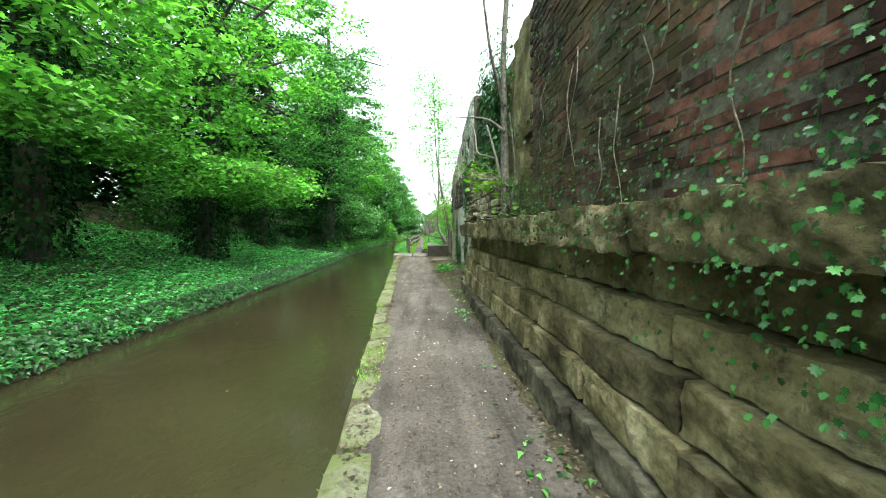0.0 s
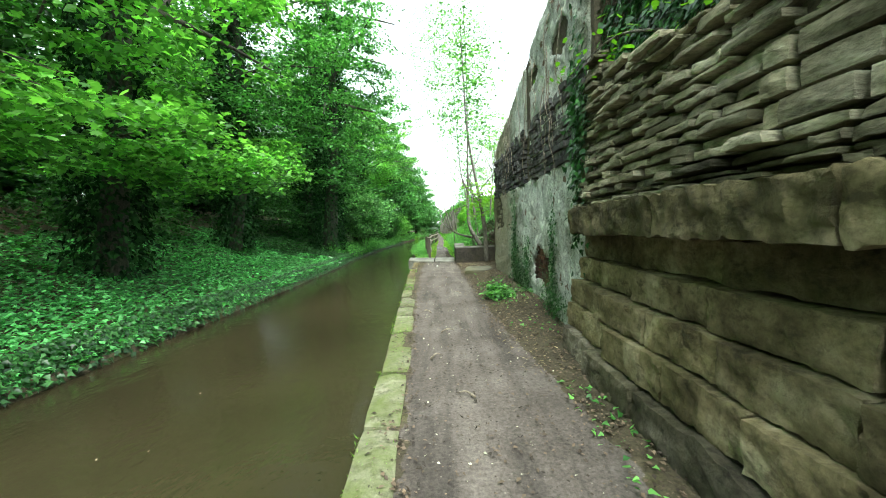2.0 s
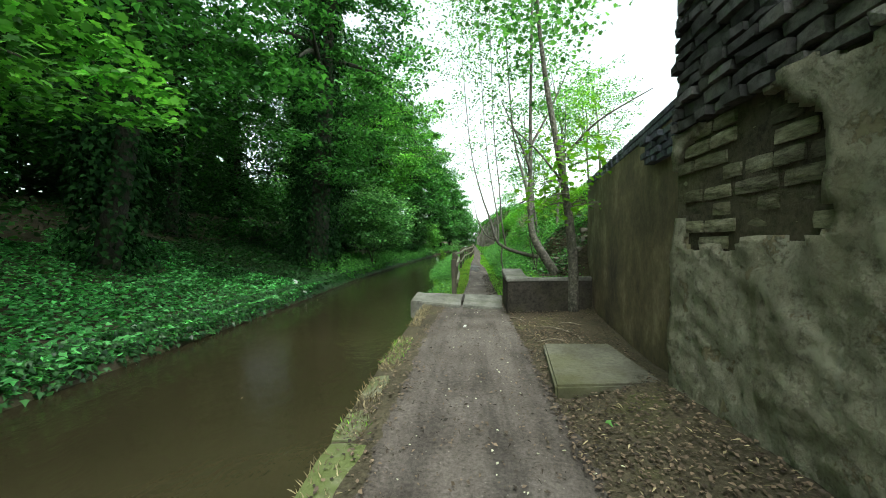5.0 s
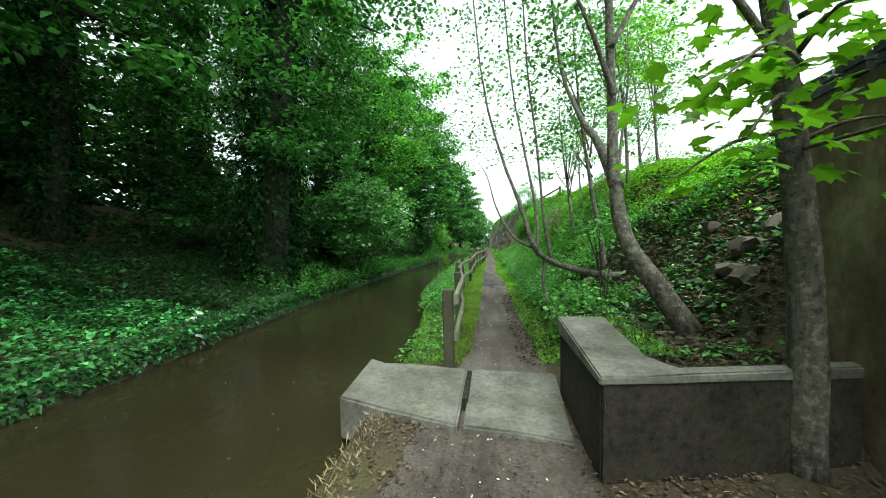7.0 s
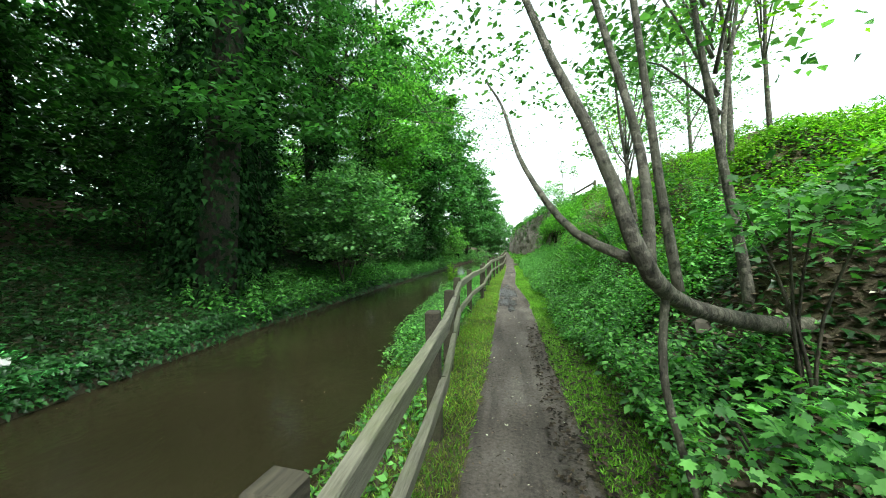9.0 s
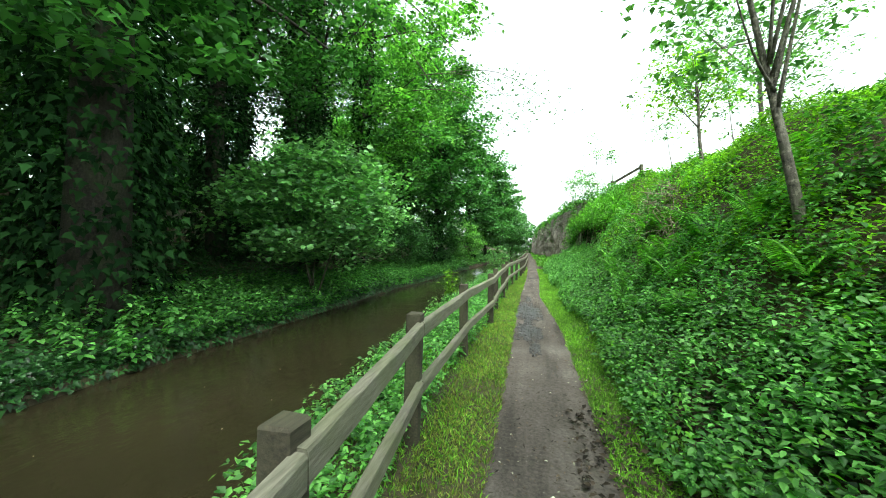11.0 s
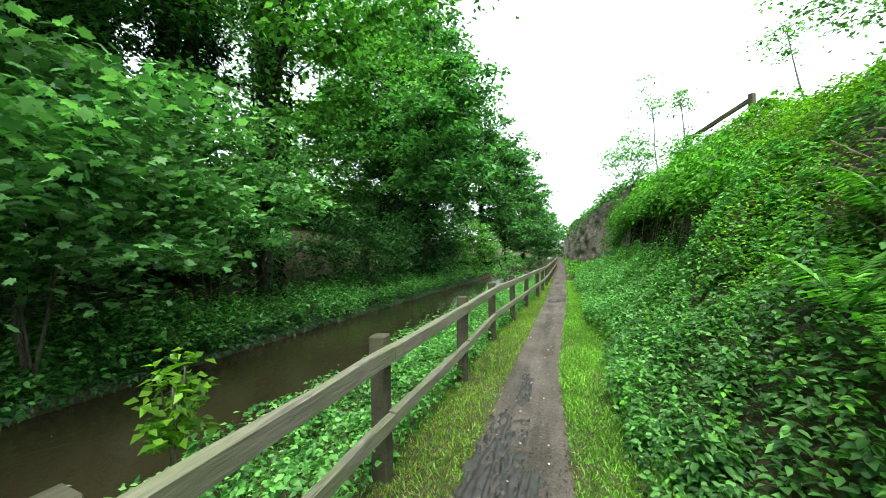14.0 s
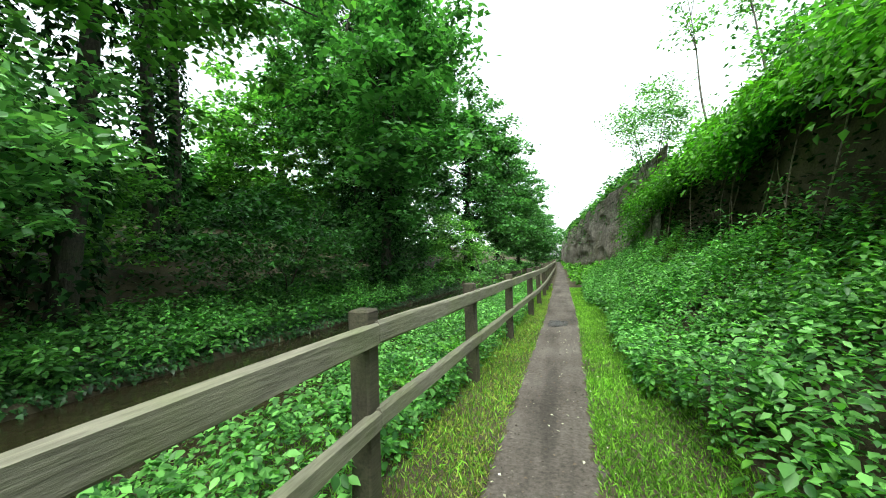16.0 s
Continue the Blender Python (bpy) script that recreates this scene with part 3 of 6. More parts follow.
def build_ground():
    ys = np.concatenate([[-400, -60, -30, -14, -8], np.arange(-4, 50, 0.2), np.arange(50, 70, 1.0), np.arange(70, 131, 5.0), [200, 400, 900, 1800]])
    left_s = np.array([1800, 600, 200, 60, 40, 28, 20, 16, 12, 9, 7, 6, 5, 4.2, 3.6, 3, 2.5, 2, 1.6, 1.2, 0.9, 0.6, 0.35, 0.15, 0.0])
    right_d = np.concatenate([np.arange(0, 3.6, 0.1), np.arange(3.6, 8, 0.25), [9, 11, 14, 20, 32, 60, 200, 600, 1800]])
    cols = len(left_s) + 2 + len(right_d)
    verts, mask = [], []
    for y in ys:
        xs_l = far_x(y) - left_s
        zs_l = ground_z(xs_l, y)
        k = float(kerb_x(y))
        xs_r = k + right_d
        zs_r = ground_z(xs_r, y)
        zs_r[:2] -= 0.02
        row_x = np.concatenate([xs_l, [far_x(y) + 0.12, k - 0.05], xs_r])
        row_z = np.concatenate([zs_l, [-1.2, -1.2], zs_r])
        for x, z in zip(row_x, row_z):
            bumpy = 0.015 * noise.noise((x * 2.0, y * 2.0, 0.0)) if z > -0.3 and -8 < y < 60 else 0.0
            verts.append((x, y, z + bumpy))
        mask.extend(trodden(row_x, y))
    faces = []
    for r in range(len(ys) - 1):
        for c in range(cols - 1):
            a = r * cols + c
            faces.append((a, a + 1, a + cols + 1, a + cols))
    me = mesh_from("ground", verts, faces, [EARTH], True)
    at = me.attributes.new("trodden", "FLOAT", "POINT")
    at.data.foreach_set("value", np.array(mask, np.float32))
    return tagged(new("ground", me), "trodden brown earth towpath between mossy verges and wooded banks", "ground", kind="structure")


build_ground()


def build_water():
    ys = np.concatenate([[-60, -8], np.arange(-4, 60, 1.0), np.arange(60, 131, 5)])
    v, f = [], []
    for i, y in enumerate(ys):
        v += [(far_x(y) - 0.3, y, WATER_Z), (kerb_x(y) + 0.3, y, WATER_Z)]
        if i:
            f.append((2 * i - 2, 2 * i - 1, 2 * i + 1, 2 * i))
    tagged(new("water", mesh_from("water", v, f, [WATER])), "still murky brown canal water", "water", kind="structure")


build_water()

# ---- walls ----


def wall_body(name, label, outline, z0, tops, thick, material, kind="structure"):
    """A wall body along a plan line with its face on that line, thick towards +x; tops: heights along it."""
    v, f = [], []
    n = len(outline)
    for (x, y), zt in zip(outline, tops):
        v += [(x, y, z0), (x, y, zt), (x + thick, y, zt), (x + thick, y, z0)]
    for i in range(n - 1):
        a, b = 4 * i, 4 * (i + 1)
        f += [(a, a + 1, b + 1, b), (a + 1, a + 2, b + 2, b + 1), (a + 2, a + 3, b + 3, b + 2), (a + 3, a, b, b + 3)]
    f += [(0, 3, 2, 1), (4 * n - 4, 4 * n - 3, 4 * n - 2, 4 * n - 1)]
    ob = new(name, mesh_from(name, v, f, [material]))
    return tagged(ob, label, "wall", kind=kind)


WEND = 9.4
wall_1 = wall_body("wall_1", "weathered sandstone block retaining wall with a projecting ledge", [(3.53, -14), (3.53, 8.0), (3.68, WEND)], -0.4, [1.5, 1.5, 1.5], 0.75, MORTAR)
wall_2 = wall_body("wall_2", "old red brick wall set back above the stone ledge", [(3.52, -14), (3.52, 4.25)], 1.45, [4.1, 4.1], 0.6, BRICKMORTAR)
wall_3 = wall_body("wall_3", "thin-bedded rubble stone wall above the ledge, sloping top", [(3.34, 5.0), (3.34, 6.5), (3.42, 8.5), (3.58, WEND)], 1.45, [2.10, 2.35, 2.75, 3.1], 0.7, MORTAR)
wall_4 = wall_body("wall_4", "pale sandstone upper wall set back behind the rubble", [(4.0, 4.4), (4.0, WEND)], 1.5, [4.6, 4.9], 0.5, SANDSTONE)


def hollow_back():
    """The dark broken-out recess between the brick and the rubble."""
    bm = box_bm((0.3, 1.9, 4.2), (4.75, 4.5, 3.0), 0.02)
    tagged(part("wall_5", bm, MORTAR, None), "dark broken-out recess behind the ledge tree", "wall", kind="structure")


hollow_back()


def recess_stones():
    """Rough masonry round the dark hole behind the ledge tree."""
    parent = bpy.data.objects["wall_5"]
    for i, (size, at) in enumerate([((0.75, 1.25, 1.6), (3.98, 4.92, 3.50)), ((0.62, 1.15, 0.55), (3.86, 4.75, 1.80)), ((0.6, 0.45, 0.75), (3.90, 5.18, 2.38)), ((0.5, 0.2, 1.1), (3.80, 4.24, 2.45))]):
        ob = new("stone_block", rough_block("stone_block", size, (6, 10, 10), SANDSTONE, 80 + i, 0.06, 0.12))
        ob.parent = parent
        ob.location = at



def course(parent, name, mats, y0, y1, z, h, face_x, depth, lengths, rnd, cuts=(1, 3, 2), jut=0.015, amount=0.02, stop=None, gap=0.012):
    """A row of stones along y, their fronts at face_x; meshes are shared between alike ones."""
    y = y0
    while y < y1 - 0.05:
        ln = min(rnd.uniform(*lengths), y1 - y)
        if y1 - (y + ln) < lengths[0] * 0.4:
            ln = y1 - y
        me = rnd.choice(mats)
        sx, sy, sz = me["size"]
        ob = new(name, me)
        ob.parent = parent
        fx = face_x(y + ln / 2) if callable(face_x) else face_x
        ob.location = (fx + depth / 2 + rnd.uniform(-jut, jut), y + ln / 2, z + h / 2)
        ob.scale = (depth / sx, (ln - gap) / sy, (h - gap * 0.8) / sz)
        ob.rotation_euler = (rnd.uniform(-0.012, 0.012), 0, rnd.uniform(-0.02, 0.02))
        y += ln
        if stop and stop(y):
            break


def block_set(name, size, cuts, material, count, amount, round_off=0.35):
    out = []
    for i in range(count):
        me = rough_block(name, size, cuts, material, i + len(name), amount, round_off)
        me["size"] = size
        out.append(me)
    return out


BLOCKS = block_set("stone_block", (0.30, 0.85, 0.26), (2, 24, 9), SANDSTONE, 10, 0.029, 0.05)
PLINTHS = block_set("stone_block", (0.30, 0.85, 0.26), (2, 18, 7), DAMPSTONE, 5, 0.040, 0.10)
LEDGES = block_set("ledge_stone", (0.50, 1.3, 0.28), (3, 32, 9), LEDGESTONE, 8, 0.042, 0.06)
THINS = block_set("rubble_slab", (0.30, 0.45, 0.07), (1, 4, 2), RUBBLE, 12, 0.034, 0.3)
CUTS = block_set("cut_stone", (0.25, 0.30, 0.14), (1, 2, 2), RUBBLE, 6, 0.016, 0.3)
BRICKS = block_set("brick", (0.12, 0.215, 0.065), (1, 1, 1), BRICKRED, 4, 0.004, 0.12)
BANDS = block_set("band_stone", (0.2, 0.36, 0.10), (1, 2, 1), DARKSTONE, 9, 0.028, 0.35)
BLUES = block_set("blue_brick", (0.24, 0.22, 0.07), (1, 1, 1), BRICKBLUE, 3, 0.004, 0.25)
KERBS = block_set("kerb_stone", (0.30, 0.75, 0.45), (2, 4, 2), KERB, 6, 0.02, 0.3)


recess_stones()


def build_sandstone():
    rnd = random.Random(5)
    lean = along([(-14, 0.03), (2, 0.03), (6, -0.04), (8, 0.0), (8.8, 0.08), (9.4, 0.16)])
    rows = [(-0.06, 0.30, 3.09), (0.24, 0.27, 3.17), (0.51, 0.26, 3.225), (0.77, 0.25, 3.31), (1.02, 0.26, 3.40)]
    for z, h, x in rows:
        course(wall_1, "stone_block", PLINTHS if z < 0.2 else BLOCKS, -3.0, WEND - rnd.uniform(0, 0.12), z, h, lambda y, x=x: x + float(lean(y)), 0.34, (0.55, 1.1), rnd, jut=0.024, gap=0.016)
    course(wall_1, "ledge_stone", LEDGES, -3.2, WEND - 0.1, 1.28, 0.275, lambda y: 3.14 + float(lean(y)), 0.55, (1.0, 1.7), rnd, jut=0.025, gap=0.012)


build_sandstone()


rubble_in = along([(5, 0.0), (8, 0.05), (8.8, 0.10), (9.4, 0.20)])


def build_rubble():
    rnd = random.Random(8)
    top = along([(5.0, 2.12), (6.5, 2.38), (8.5, 2.82), (9.4, 3.05)])
    z = 1.555
    while z < 3.1:
        y0 = 4.95
        while y0 < WEND - 0.5 and top(y0) < z + 0.05:
            y0 += 0.1
        if 1.7 < z < 2.05:
            h = 0.13
            course(wall_3, "cut_stone", CUTS, y0, min(6.9, WEND), z, h, lambda y, z=z: 3.22 + 0.13 * (z - 1.55), 0.26, (0.2, 0.42), rnd, jut=0.03)
            half = z
            for k in range(2):
                course(wall_3, "rubble_slab", THINS, max(y0, 6.9), WEND + rnd.uniform(-0.06, 0.04), half, h / 2, lambda y, z=z: 3.19 + 0.10 * (z - 1.55) + float(rubble_in(y)), 0.3, (0.12, 0.45), rnd, jut=0.06, gap=0.016)
                half += h / 2
        else:
            h = rnd.uniform(0.032, 0.075)
            course(wall_3, "rubble_slab", THINS, y0, WEND + rnd.uniform(-0.06, 0.04), z, h, lambda y, z=z: 3.19 + 0.10 * (z - 1.55) + float(rubble_in(y)), 0.3, (0.10, 0.42), rnd, jut=0.075, gap=0.016)
        z += h


build_rubble()


def build_bricks():
    """The bricks nearest the towpath as pieces, the rest of the face joined."""
    rnd = random.Random(3)
    verts, faces, count = [], [], 0
    z, row = 1.56, 0
    while z < 4.1:
        y = -6.0 - (row % 2) * 0.11
        while y < 4.2:
            jut = rnd.uniform(-0.004, 0.006) + (0.03 if rnd.random() < 0.05 else 0)
            near = 0.9 < y < 4.2 and z < 3.3 and count < 300
            if rnd.random() < 0.965:
                if near:
                    ob = new("brick", rnd.choice(BRICKS))
                    ob.parent = wall_2
                    ob.location = (3.573 + jut, y + 0.11, z + 0.036)
                    ob.rotation_euler = (rnd.uniform(-0.03, 0.03), 0, rnd.uniform(-0.04, 0.04))
                    ob.scale = (1, rnd.uniform(0.94, 1.0), rnd.uniform(0.92, 1.0))
                    count += 1
                else:
                    b = len(verts)
                    x0, x1, y1, z1 = 3.512 + jut, 3.60, y + 0.213, z + 0.064
                    j = [rnd.uniform(-0.005, 0.005) for _ in range(4)]
                    verts += [(x0 + j[0], y, z), (x0 + j[1], y1, z), (x0 + j[2], y1, z1), (x0 + j[3], y, z1), (x1, y, z), (x1, y1, z), (x1, y1, z1), (x1, y, z1)]
                    faces += [(b, b + 3, b + 2, b + 1), (b + 3, b + 7, b + 6, b + 2), (b, b + 1, b + 5, b + 4), (b, b + 4, b + 7, b + 3), (b + 1, b + 2, b + 6, b + 5)]
            y += 0.225
        z += 0.075
        row += 1
    tagged(part("brickwork", mesh_from("brickwork", verts, faces, [BRICKRED]), None, wall_2), kind="stuff")


build_bricks()

# The rendered wall: a stone core, a band of dark stones and a coat of old render.
PX, PY0, PY1 = 3.52, 9.42, 16.0
render_top = along([(9.4, 5.1), (12, 4.5), (13.6, 4.1), (15.4, 3.75), (16.0, 3.6)])
wall_6 = wall_body("wall_6", "tall old wall with flaking grey-green render and a dark stone band", [(PX + 0.06, PY0 - 0.1), (PX + 0.06, 12.0), (PX + 0.06, 13.6), (PX + 0.06, PY1)], -0.3,
                   [4.9, 4.5, 4.1, 3.6], 0.7, MORTAR)


def in_hole(y, z):
    """The patch by the ground where the render has fallen off."""
    low = math.hypot((y - 11.30) / 0.50, (z - 0.68) / 0.36)
    high = math.hypot((y - 15.35) / 0.80, (z - 1.75) / 0.55)
    r = min(low, high)
    return r + 0.38 * noise.noise((y * 3.2, z * 3.2, 3.0)) < 0.90


def in_slot(y, z):
    return 11.95 < y < 12.28 and z > 2.32


def render_coat(name, z0, z1, seed, x, material, keep, label):
    """A coat 3 to 4 cm thick, with a broken edge wherever keep() is false."""
    ny, nz = 165, int((z1 - z0) / 0.04)
    cell, verts, faces = {}, [], []

    def put(i, j, back):
        key = (i, j, back)
        if key not in cell:
            y = PY0 - 0.02 + (PY1 - PY0 + 0.02) * i / ny
            z = z0 + (min(z1, 9) - z0) * j / nz
            y2, z2 = y + 0.03 * noise.noise((y * 5, z * 5, seed)), z + 0.03 * noise.noise((y * 5, z * 5, seed + 9))
            dx = 0.028 * noise.noise((y * 1.1, z * 1.1, seed)) + 0.018 * noise.noise((y * 5.0, z * 5.0, seed + 4)) + 0.016 * noise.noise((y * 12.0, z * 12.0, seed + 4)) + 0.012 * round(2 * noise.noise((y * 3.0, z * 3.0, seed + 7)))
            cell[key] = len(verts)
            verts.append((x + dx + (0.12 if back else 0), y2, z2))
        return cell[key]

    kept = {(i, j) for i in range(ny) for j in range(nz) if keep(PY0 + (PY1 - PY0) * (i + 0.5) / ny, z0 + (z1 - z0) * (j + 0.5) / nz)}
    for i, j in kept:
        faces.append((put(i, j, 0), put(i, j + 1, 0), put(i + 1, j + 1, 0), put(i + 1, j, 0)))
        for di, dj, a, b in ((-1, 0, (i, j), (i, j + 1)), (1, 0, (i + 1, j + 1), (i + 1, j)), (0, -1, (i + 1, j), (i, j)), (0, 1, (i, j + 1), (i + 1, j + 1))):
            if (i + di, j + dj) not in kept:
                faces.append((put(*a, 0), put(*a, 1), put(*b, 1), put(*b, 0)))
    part(name, mesh_from(name, verts, faces, [material], True), None, wall_6, label)


render_coat("render_coat", -0.1, 2.25, 2.0, PX, PLASTER, lambda y, z: not in_hole(y, z) and z < 2.2 + 0.10 * noise.noise((y * 3, 1.0, 1.0)), "flaking grey-green lime render")
render_coat("upper_render", 2.3, 4.9, 6.0, PX + 0.02, PLASTER,
            lambda y, z: not in_slot(y, z) and z < render_top(y) - 0.03 and (z > 3.05 + 0.18 * noise.noise((y * 1.7, 2.0, 5.0)) if y > 12.28 else noise.noise((y * 1.6, z * 2.4, 8.0)) < 0.30),
            "weathered upper render, broken along its edge")


def build_band():
    rnd = random.Random(12)
    z = 2.2
    while z < 3.2:
        h = rnd.uniform(0.07, 0.12)
        course(wall_6, "band_stone", BANDS, 12.28, PY1 - rnd.uniform(0, 0.05), z, h, PX - 0.02, 0.2, (0.11, 0.34), rnd, jut=0.028, gap=0.014)
        course(wall_6, "band_stone", BANDS, PY0, 11.95, z, h, PX - 0.02, 0.2, (0.11, 0.34), rnd, jut=0.028, gap=0.014)
        z += h
    # stones and bricks bared where the render fell
    z = 1.15
    while z < 2.15:
        course(wall_6, "cut_stone", CUTS, 14.45, PY1 - 0.02, z, 0.115, PX + 0.045, 0.2, (0.18, 0.4), rnd, jut=0.018)
        z += 0.118
    z = -0.02
    row = 0
    while z < 1.25:
        y = 10.5 + (row % 2) * 0.11
        while y < 12.1:
            if math.hypot((y - 11.25) / 0.72, (z - 0.6) / 0.66) < 1.0 and rnd.random() < 0.9:
                ob = new("brick", rnd.choice(BRICKS))
                ob.parent = wall_6
                ob.location = (PX + 0.108 + rnd.uniform(-0.02, 0.012), y, z + 0.036)
                ob.rotation_euler = (rnd.uniform(-0.05, 0.05), 0, rnd.uniform(-0.07, 0.07))
            y += 0.225
        z += 0.075
        row += 1


build_band()

wall_7 = wall_body("wall_7", "damp dark rendered wing wall with a dark brick coping", [(3.72, 16.02), (3.93, 17.8), (4.22, 20.5)], -0.3, [2.52, 2.50, 2.44], 0.45, DAMP)


def build_coping():
    rnd = random.Random(2)
    pts = smooth_line([(3.72, 16.05, 2.54), (3.93, 17.8, 2.52), (4.22, 20.45, 2.46)], 21)
    for layer in range(2):
        for a, b in zip(pts, pts[1:]):
            ob = new("blue_brick", rnd.choice(BLUES))
            ob.parent = wall_7
            d = b - a
            ob.location = (a + b) / 2 + Vector((0.10, layer * 0.02, layer * 0.074 + 0.02))
            ob.rotation_euler = (0, 0, -math.atan2(d.x, d.y) + rnd.uniform(-0.02, 0.02))
    # bricks showing at the broken corner
    for k in range(12):
        ob = new("blue_brick", rnd.choice(BLUES))
        ob.parent = wall_7
        ob.location = (3.83 + rnd.uniform(-0.01, 0.01), 16.35 + (k % 3) * 0.235 + (k // 3 % 2) * 0.1, 2.19 + (k // 3) * 0.075)
        ob.rotation_euler = (0, 0, -0.12)


build_coping()
wall_8 = wall_body("wall_8", "broken stone end of the rendered wall", [(3.62, 15.95), (3.66, 16.08)], -0.3, [3.5, 3.2], 0.6, DARKSTONE)

# ---- canal edge, slab and low walls ----


def build_kerb():
    kerb = thing("kerb", "mossy stone coping along the canal's edge", "kerb", kind="structure")
    rnd = random.Random(21)
    y = -5.0
    while y < 16.4:
        ln = min(rnd.uniform(0.55, 1.0), 16.45 - y)
        if ln < 0.1:
            break
        me = rnd.choice(KERBS)
        ob = new("kerb_stone", me)
        ob.parent = kerb
        k = float(kerb_x(y + ln / 2))
        slope = float(kerb_x(y + ln) - kerb_x(y)) / ln
        ob.location = (k + 0.13 + rnd.uniform(-0.02, 0.02), y + ln / 2, -0.20 + rnd.uniform(-0.015, 0.01))
        ob.scale = (1, (ln - 0.02) / 0.75, 1)
        ob.rotation_euler = (rnd.uniform(-0.02, 0.02), rnd.uniform(-0.03, 0.05), -math.atan(slope))
        y += ln
    # plain masonry below the stones and beyond the slab
    v, f = [], []
    ys = np.concatenate([np.arange(-14, 60, 1.0), np.arange(60, 131, 5)])
    for i, yy in enumerate(ys):
        k = float(kerb_x(yy)) + 0.03
        v += [(k, yy, -1.2), (k, yy, -0.12), (k + 0.2, yy, -0.12), (k + 0.2, yy, -1.2)]
        if i:
            a, b = 4 * i - 4, 4 * i
            f += [(a, a + 1, b + 1, b), (a + 1, a + 2, b + 2, b + 1), (a + 2, a + 3, b + 3, b + 2)]
    part("canal_masonry", mesh_from("canal_masonry", v, f, [MORTAR]), None, kerb)


build_kerb()


def prism(name, plan, z0, z1, material, bevel=0.015, seed=0):
    bm = bmesh.new()
    lo = [bm.verts.new((x, y, z0)) for x, y in plan]
    hi = [bm.verts.new((x, y, z1)) for x, y in plan]
    bm.faces.new(lo[::-1])
    bm.faces.new(hi)
    n = len(plan)
    for i in range(n):
        bm.faces.new((lo[i], lo[(i + 1) % n], hi[(i + 1) % n], hi[i]))
    bmesh.ops.recalc_face_normals(bm, faces=bm.faces)
    if bevel:
        bmesh.ops.bevel(bm, geom=bm.edges[:], offset=bevel, segments=2, affect="EDGES")
    rnd = random.Random(seed)
    for v in bm.verts:
        v.co += Vector([rnd.uniform(-0.003, 0.003) for _ in range(3)])
    return bm


def ramp_prism(plan, z0, tops, bevel, seed=0):
    """A prism over a plan whose top height follows y: tops = (y, z) at its two ends."""
    (ya, za), (yb, zb) = tops
    bm = prism("ramp", plan, z0, za, None, bevel, seed)
    for v in bm.verts:
        if v.co.z > (z0 + za) / 2:
            v.co.z += (zb - za) * min(max((v.co.y - ya) / (yb - ya), -0.3), 1.3)
    return bm


def build_slab():
    slab = thing("concrete_slab", "two-piece grey concrete slab crossing the towpath by the water", "slab")
    tilt = ((20.1, 0.05), (21.0, 0.13))
    part("slab_piece", ramp_prism([(0.53, 20.36), (1.00, 20.20), (1.60, 20.03), (1.63, 21.02), (0.98, 21.10), (0.74, 21.10), (0.55, 21.20)], -0.30, tilt, 0.018), CONCRETE, slab)
    part("slab_piece", ramp_prism([(1.645, 20.03), (2.10, 19.98), (2.44, 19.90), (2.50, 21.00), (1.67, 21.02)], -0.25, tilt, 0.018, 4), CONCRETE, slab)
    part("joint", ramp_prism([(1.615, 20.4), (1.665, 20.4), (1.675, 20.95), (1.63, 20.95)], -0.2, ((20.1, 0.056), (21.0, 0.136)), 0), CONCRETE_DARK, slab, "dark damp joint between the pieces")


build_slab()


def build_low_wall():
    low = thing("low_wall", "low concrete retaining wall, sides coloured dark as shade, pale top", "wall")
    climb = ((19.5, 0.60), (20.7, 0.69))
    # side and front take the dark mix to imitate their shade
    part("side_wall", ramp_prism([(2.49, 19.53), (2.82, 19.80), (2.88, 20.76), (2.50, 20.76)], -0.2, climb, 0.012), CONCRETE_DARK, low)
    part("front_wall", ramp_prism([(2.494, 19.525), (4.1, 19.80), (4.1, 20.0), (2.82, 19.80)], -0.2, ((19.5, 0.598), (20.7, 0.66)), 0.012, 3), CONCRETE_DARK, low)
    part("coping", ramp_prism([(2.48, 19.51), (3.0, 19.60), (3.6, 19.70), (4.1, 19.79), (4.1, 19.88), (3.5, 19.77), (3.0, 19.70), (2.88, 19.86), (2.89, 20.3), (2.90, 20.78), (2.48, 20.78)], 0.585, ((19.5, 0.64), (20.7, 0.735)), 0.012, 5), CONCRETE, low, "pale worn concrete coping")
    soil = prism("e", [(2.84, 19.9), (4.2, 20.05), (4.2, 21.5), (2.84, 21.5)], 0.0, 0.52, EARTH, 0.02, 7)
    part("soil", soil, EARTH, low, "dark soil filling the bed")


build_low_wall()
tagged(part("paving_slab", prism("p", [(2.58, 15.95), (3.55, 16.1), (3.5, 17.3), (2.72, 17.25)], -0.1, 0.10, PAVING, 0.02, 9), PAVING, None), "worn flat concrete slab lying by the wall", "slab")

# ---- fences ----


def post_bm(h, w=0.105, seed=0):
    """A square post with a weathered, slightly bevelled top."""
    bm = bmesh.new()
    bmesh.ops.create_cube(bm, size=1)
    bmesh.ops.scale(bm, vec=(w, w, h), verts=bm.verts)
    bmesh.ops.translate(bm, vec=(0, 0, h / 2), verts=bm.verts)
    bmesh.ops.subdivide_edges(bm, edges=[e for e in bm.edges if abs(e.verts[0].co.z - e.verts[1].co.z) > 0.1], cuts=3)
    bmesh.ops.bevel(bm, geom=[e for e in bm.edges if e.calc_length() > w * 1.01 or min(v.co.z for v in e.verts) > h - 0.01], offset=0.01, segments=1, affect="EDGES")
    rnd = random.Random(seed)
    for v in bm.verts:
        v.co += Vector((rnd.uniform(-0.004, 0.004), rnd.uniform(-0.004, 0.004), 0))
    return bm


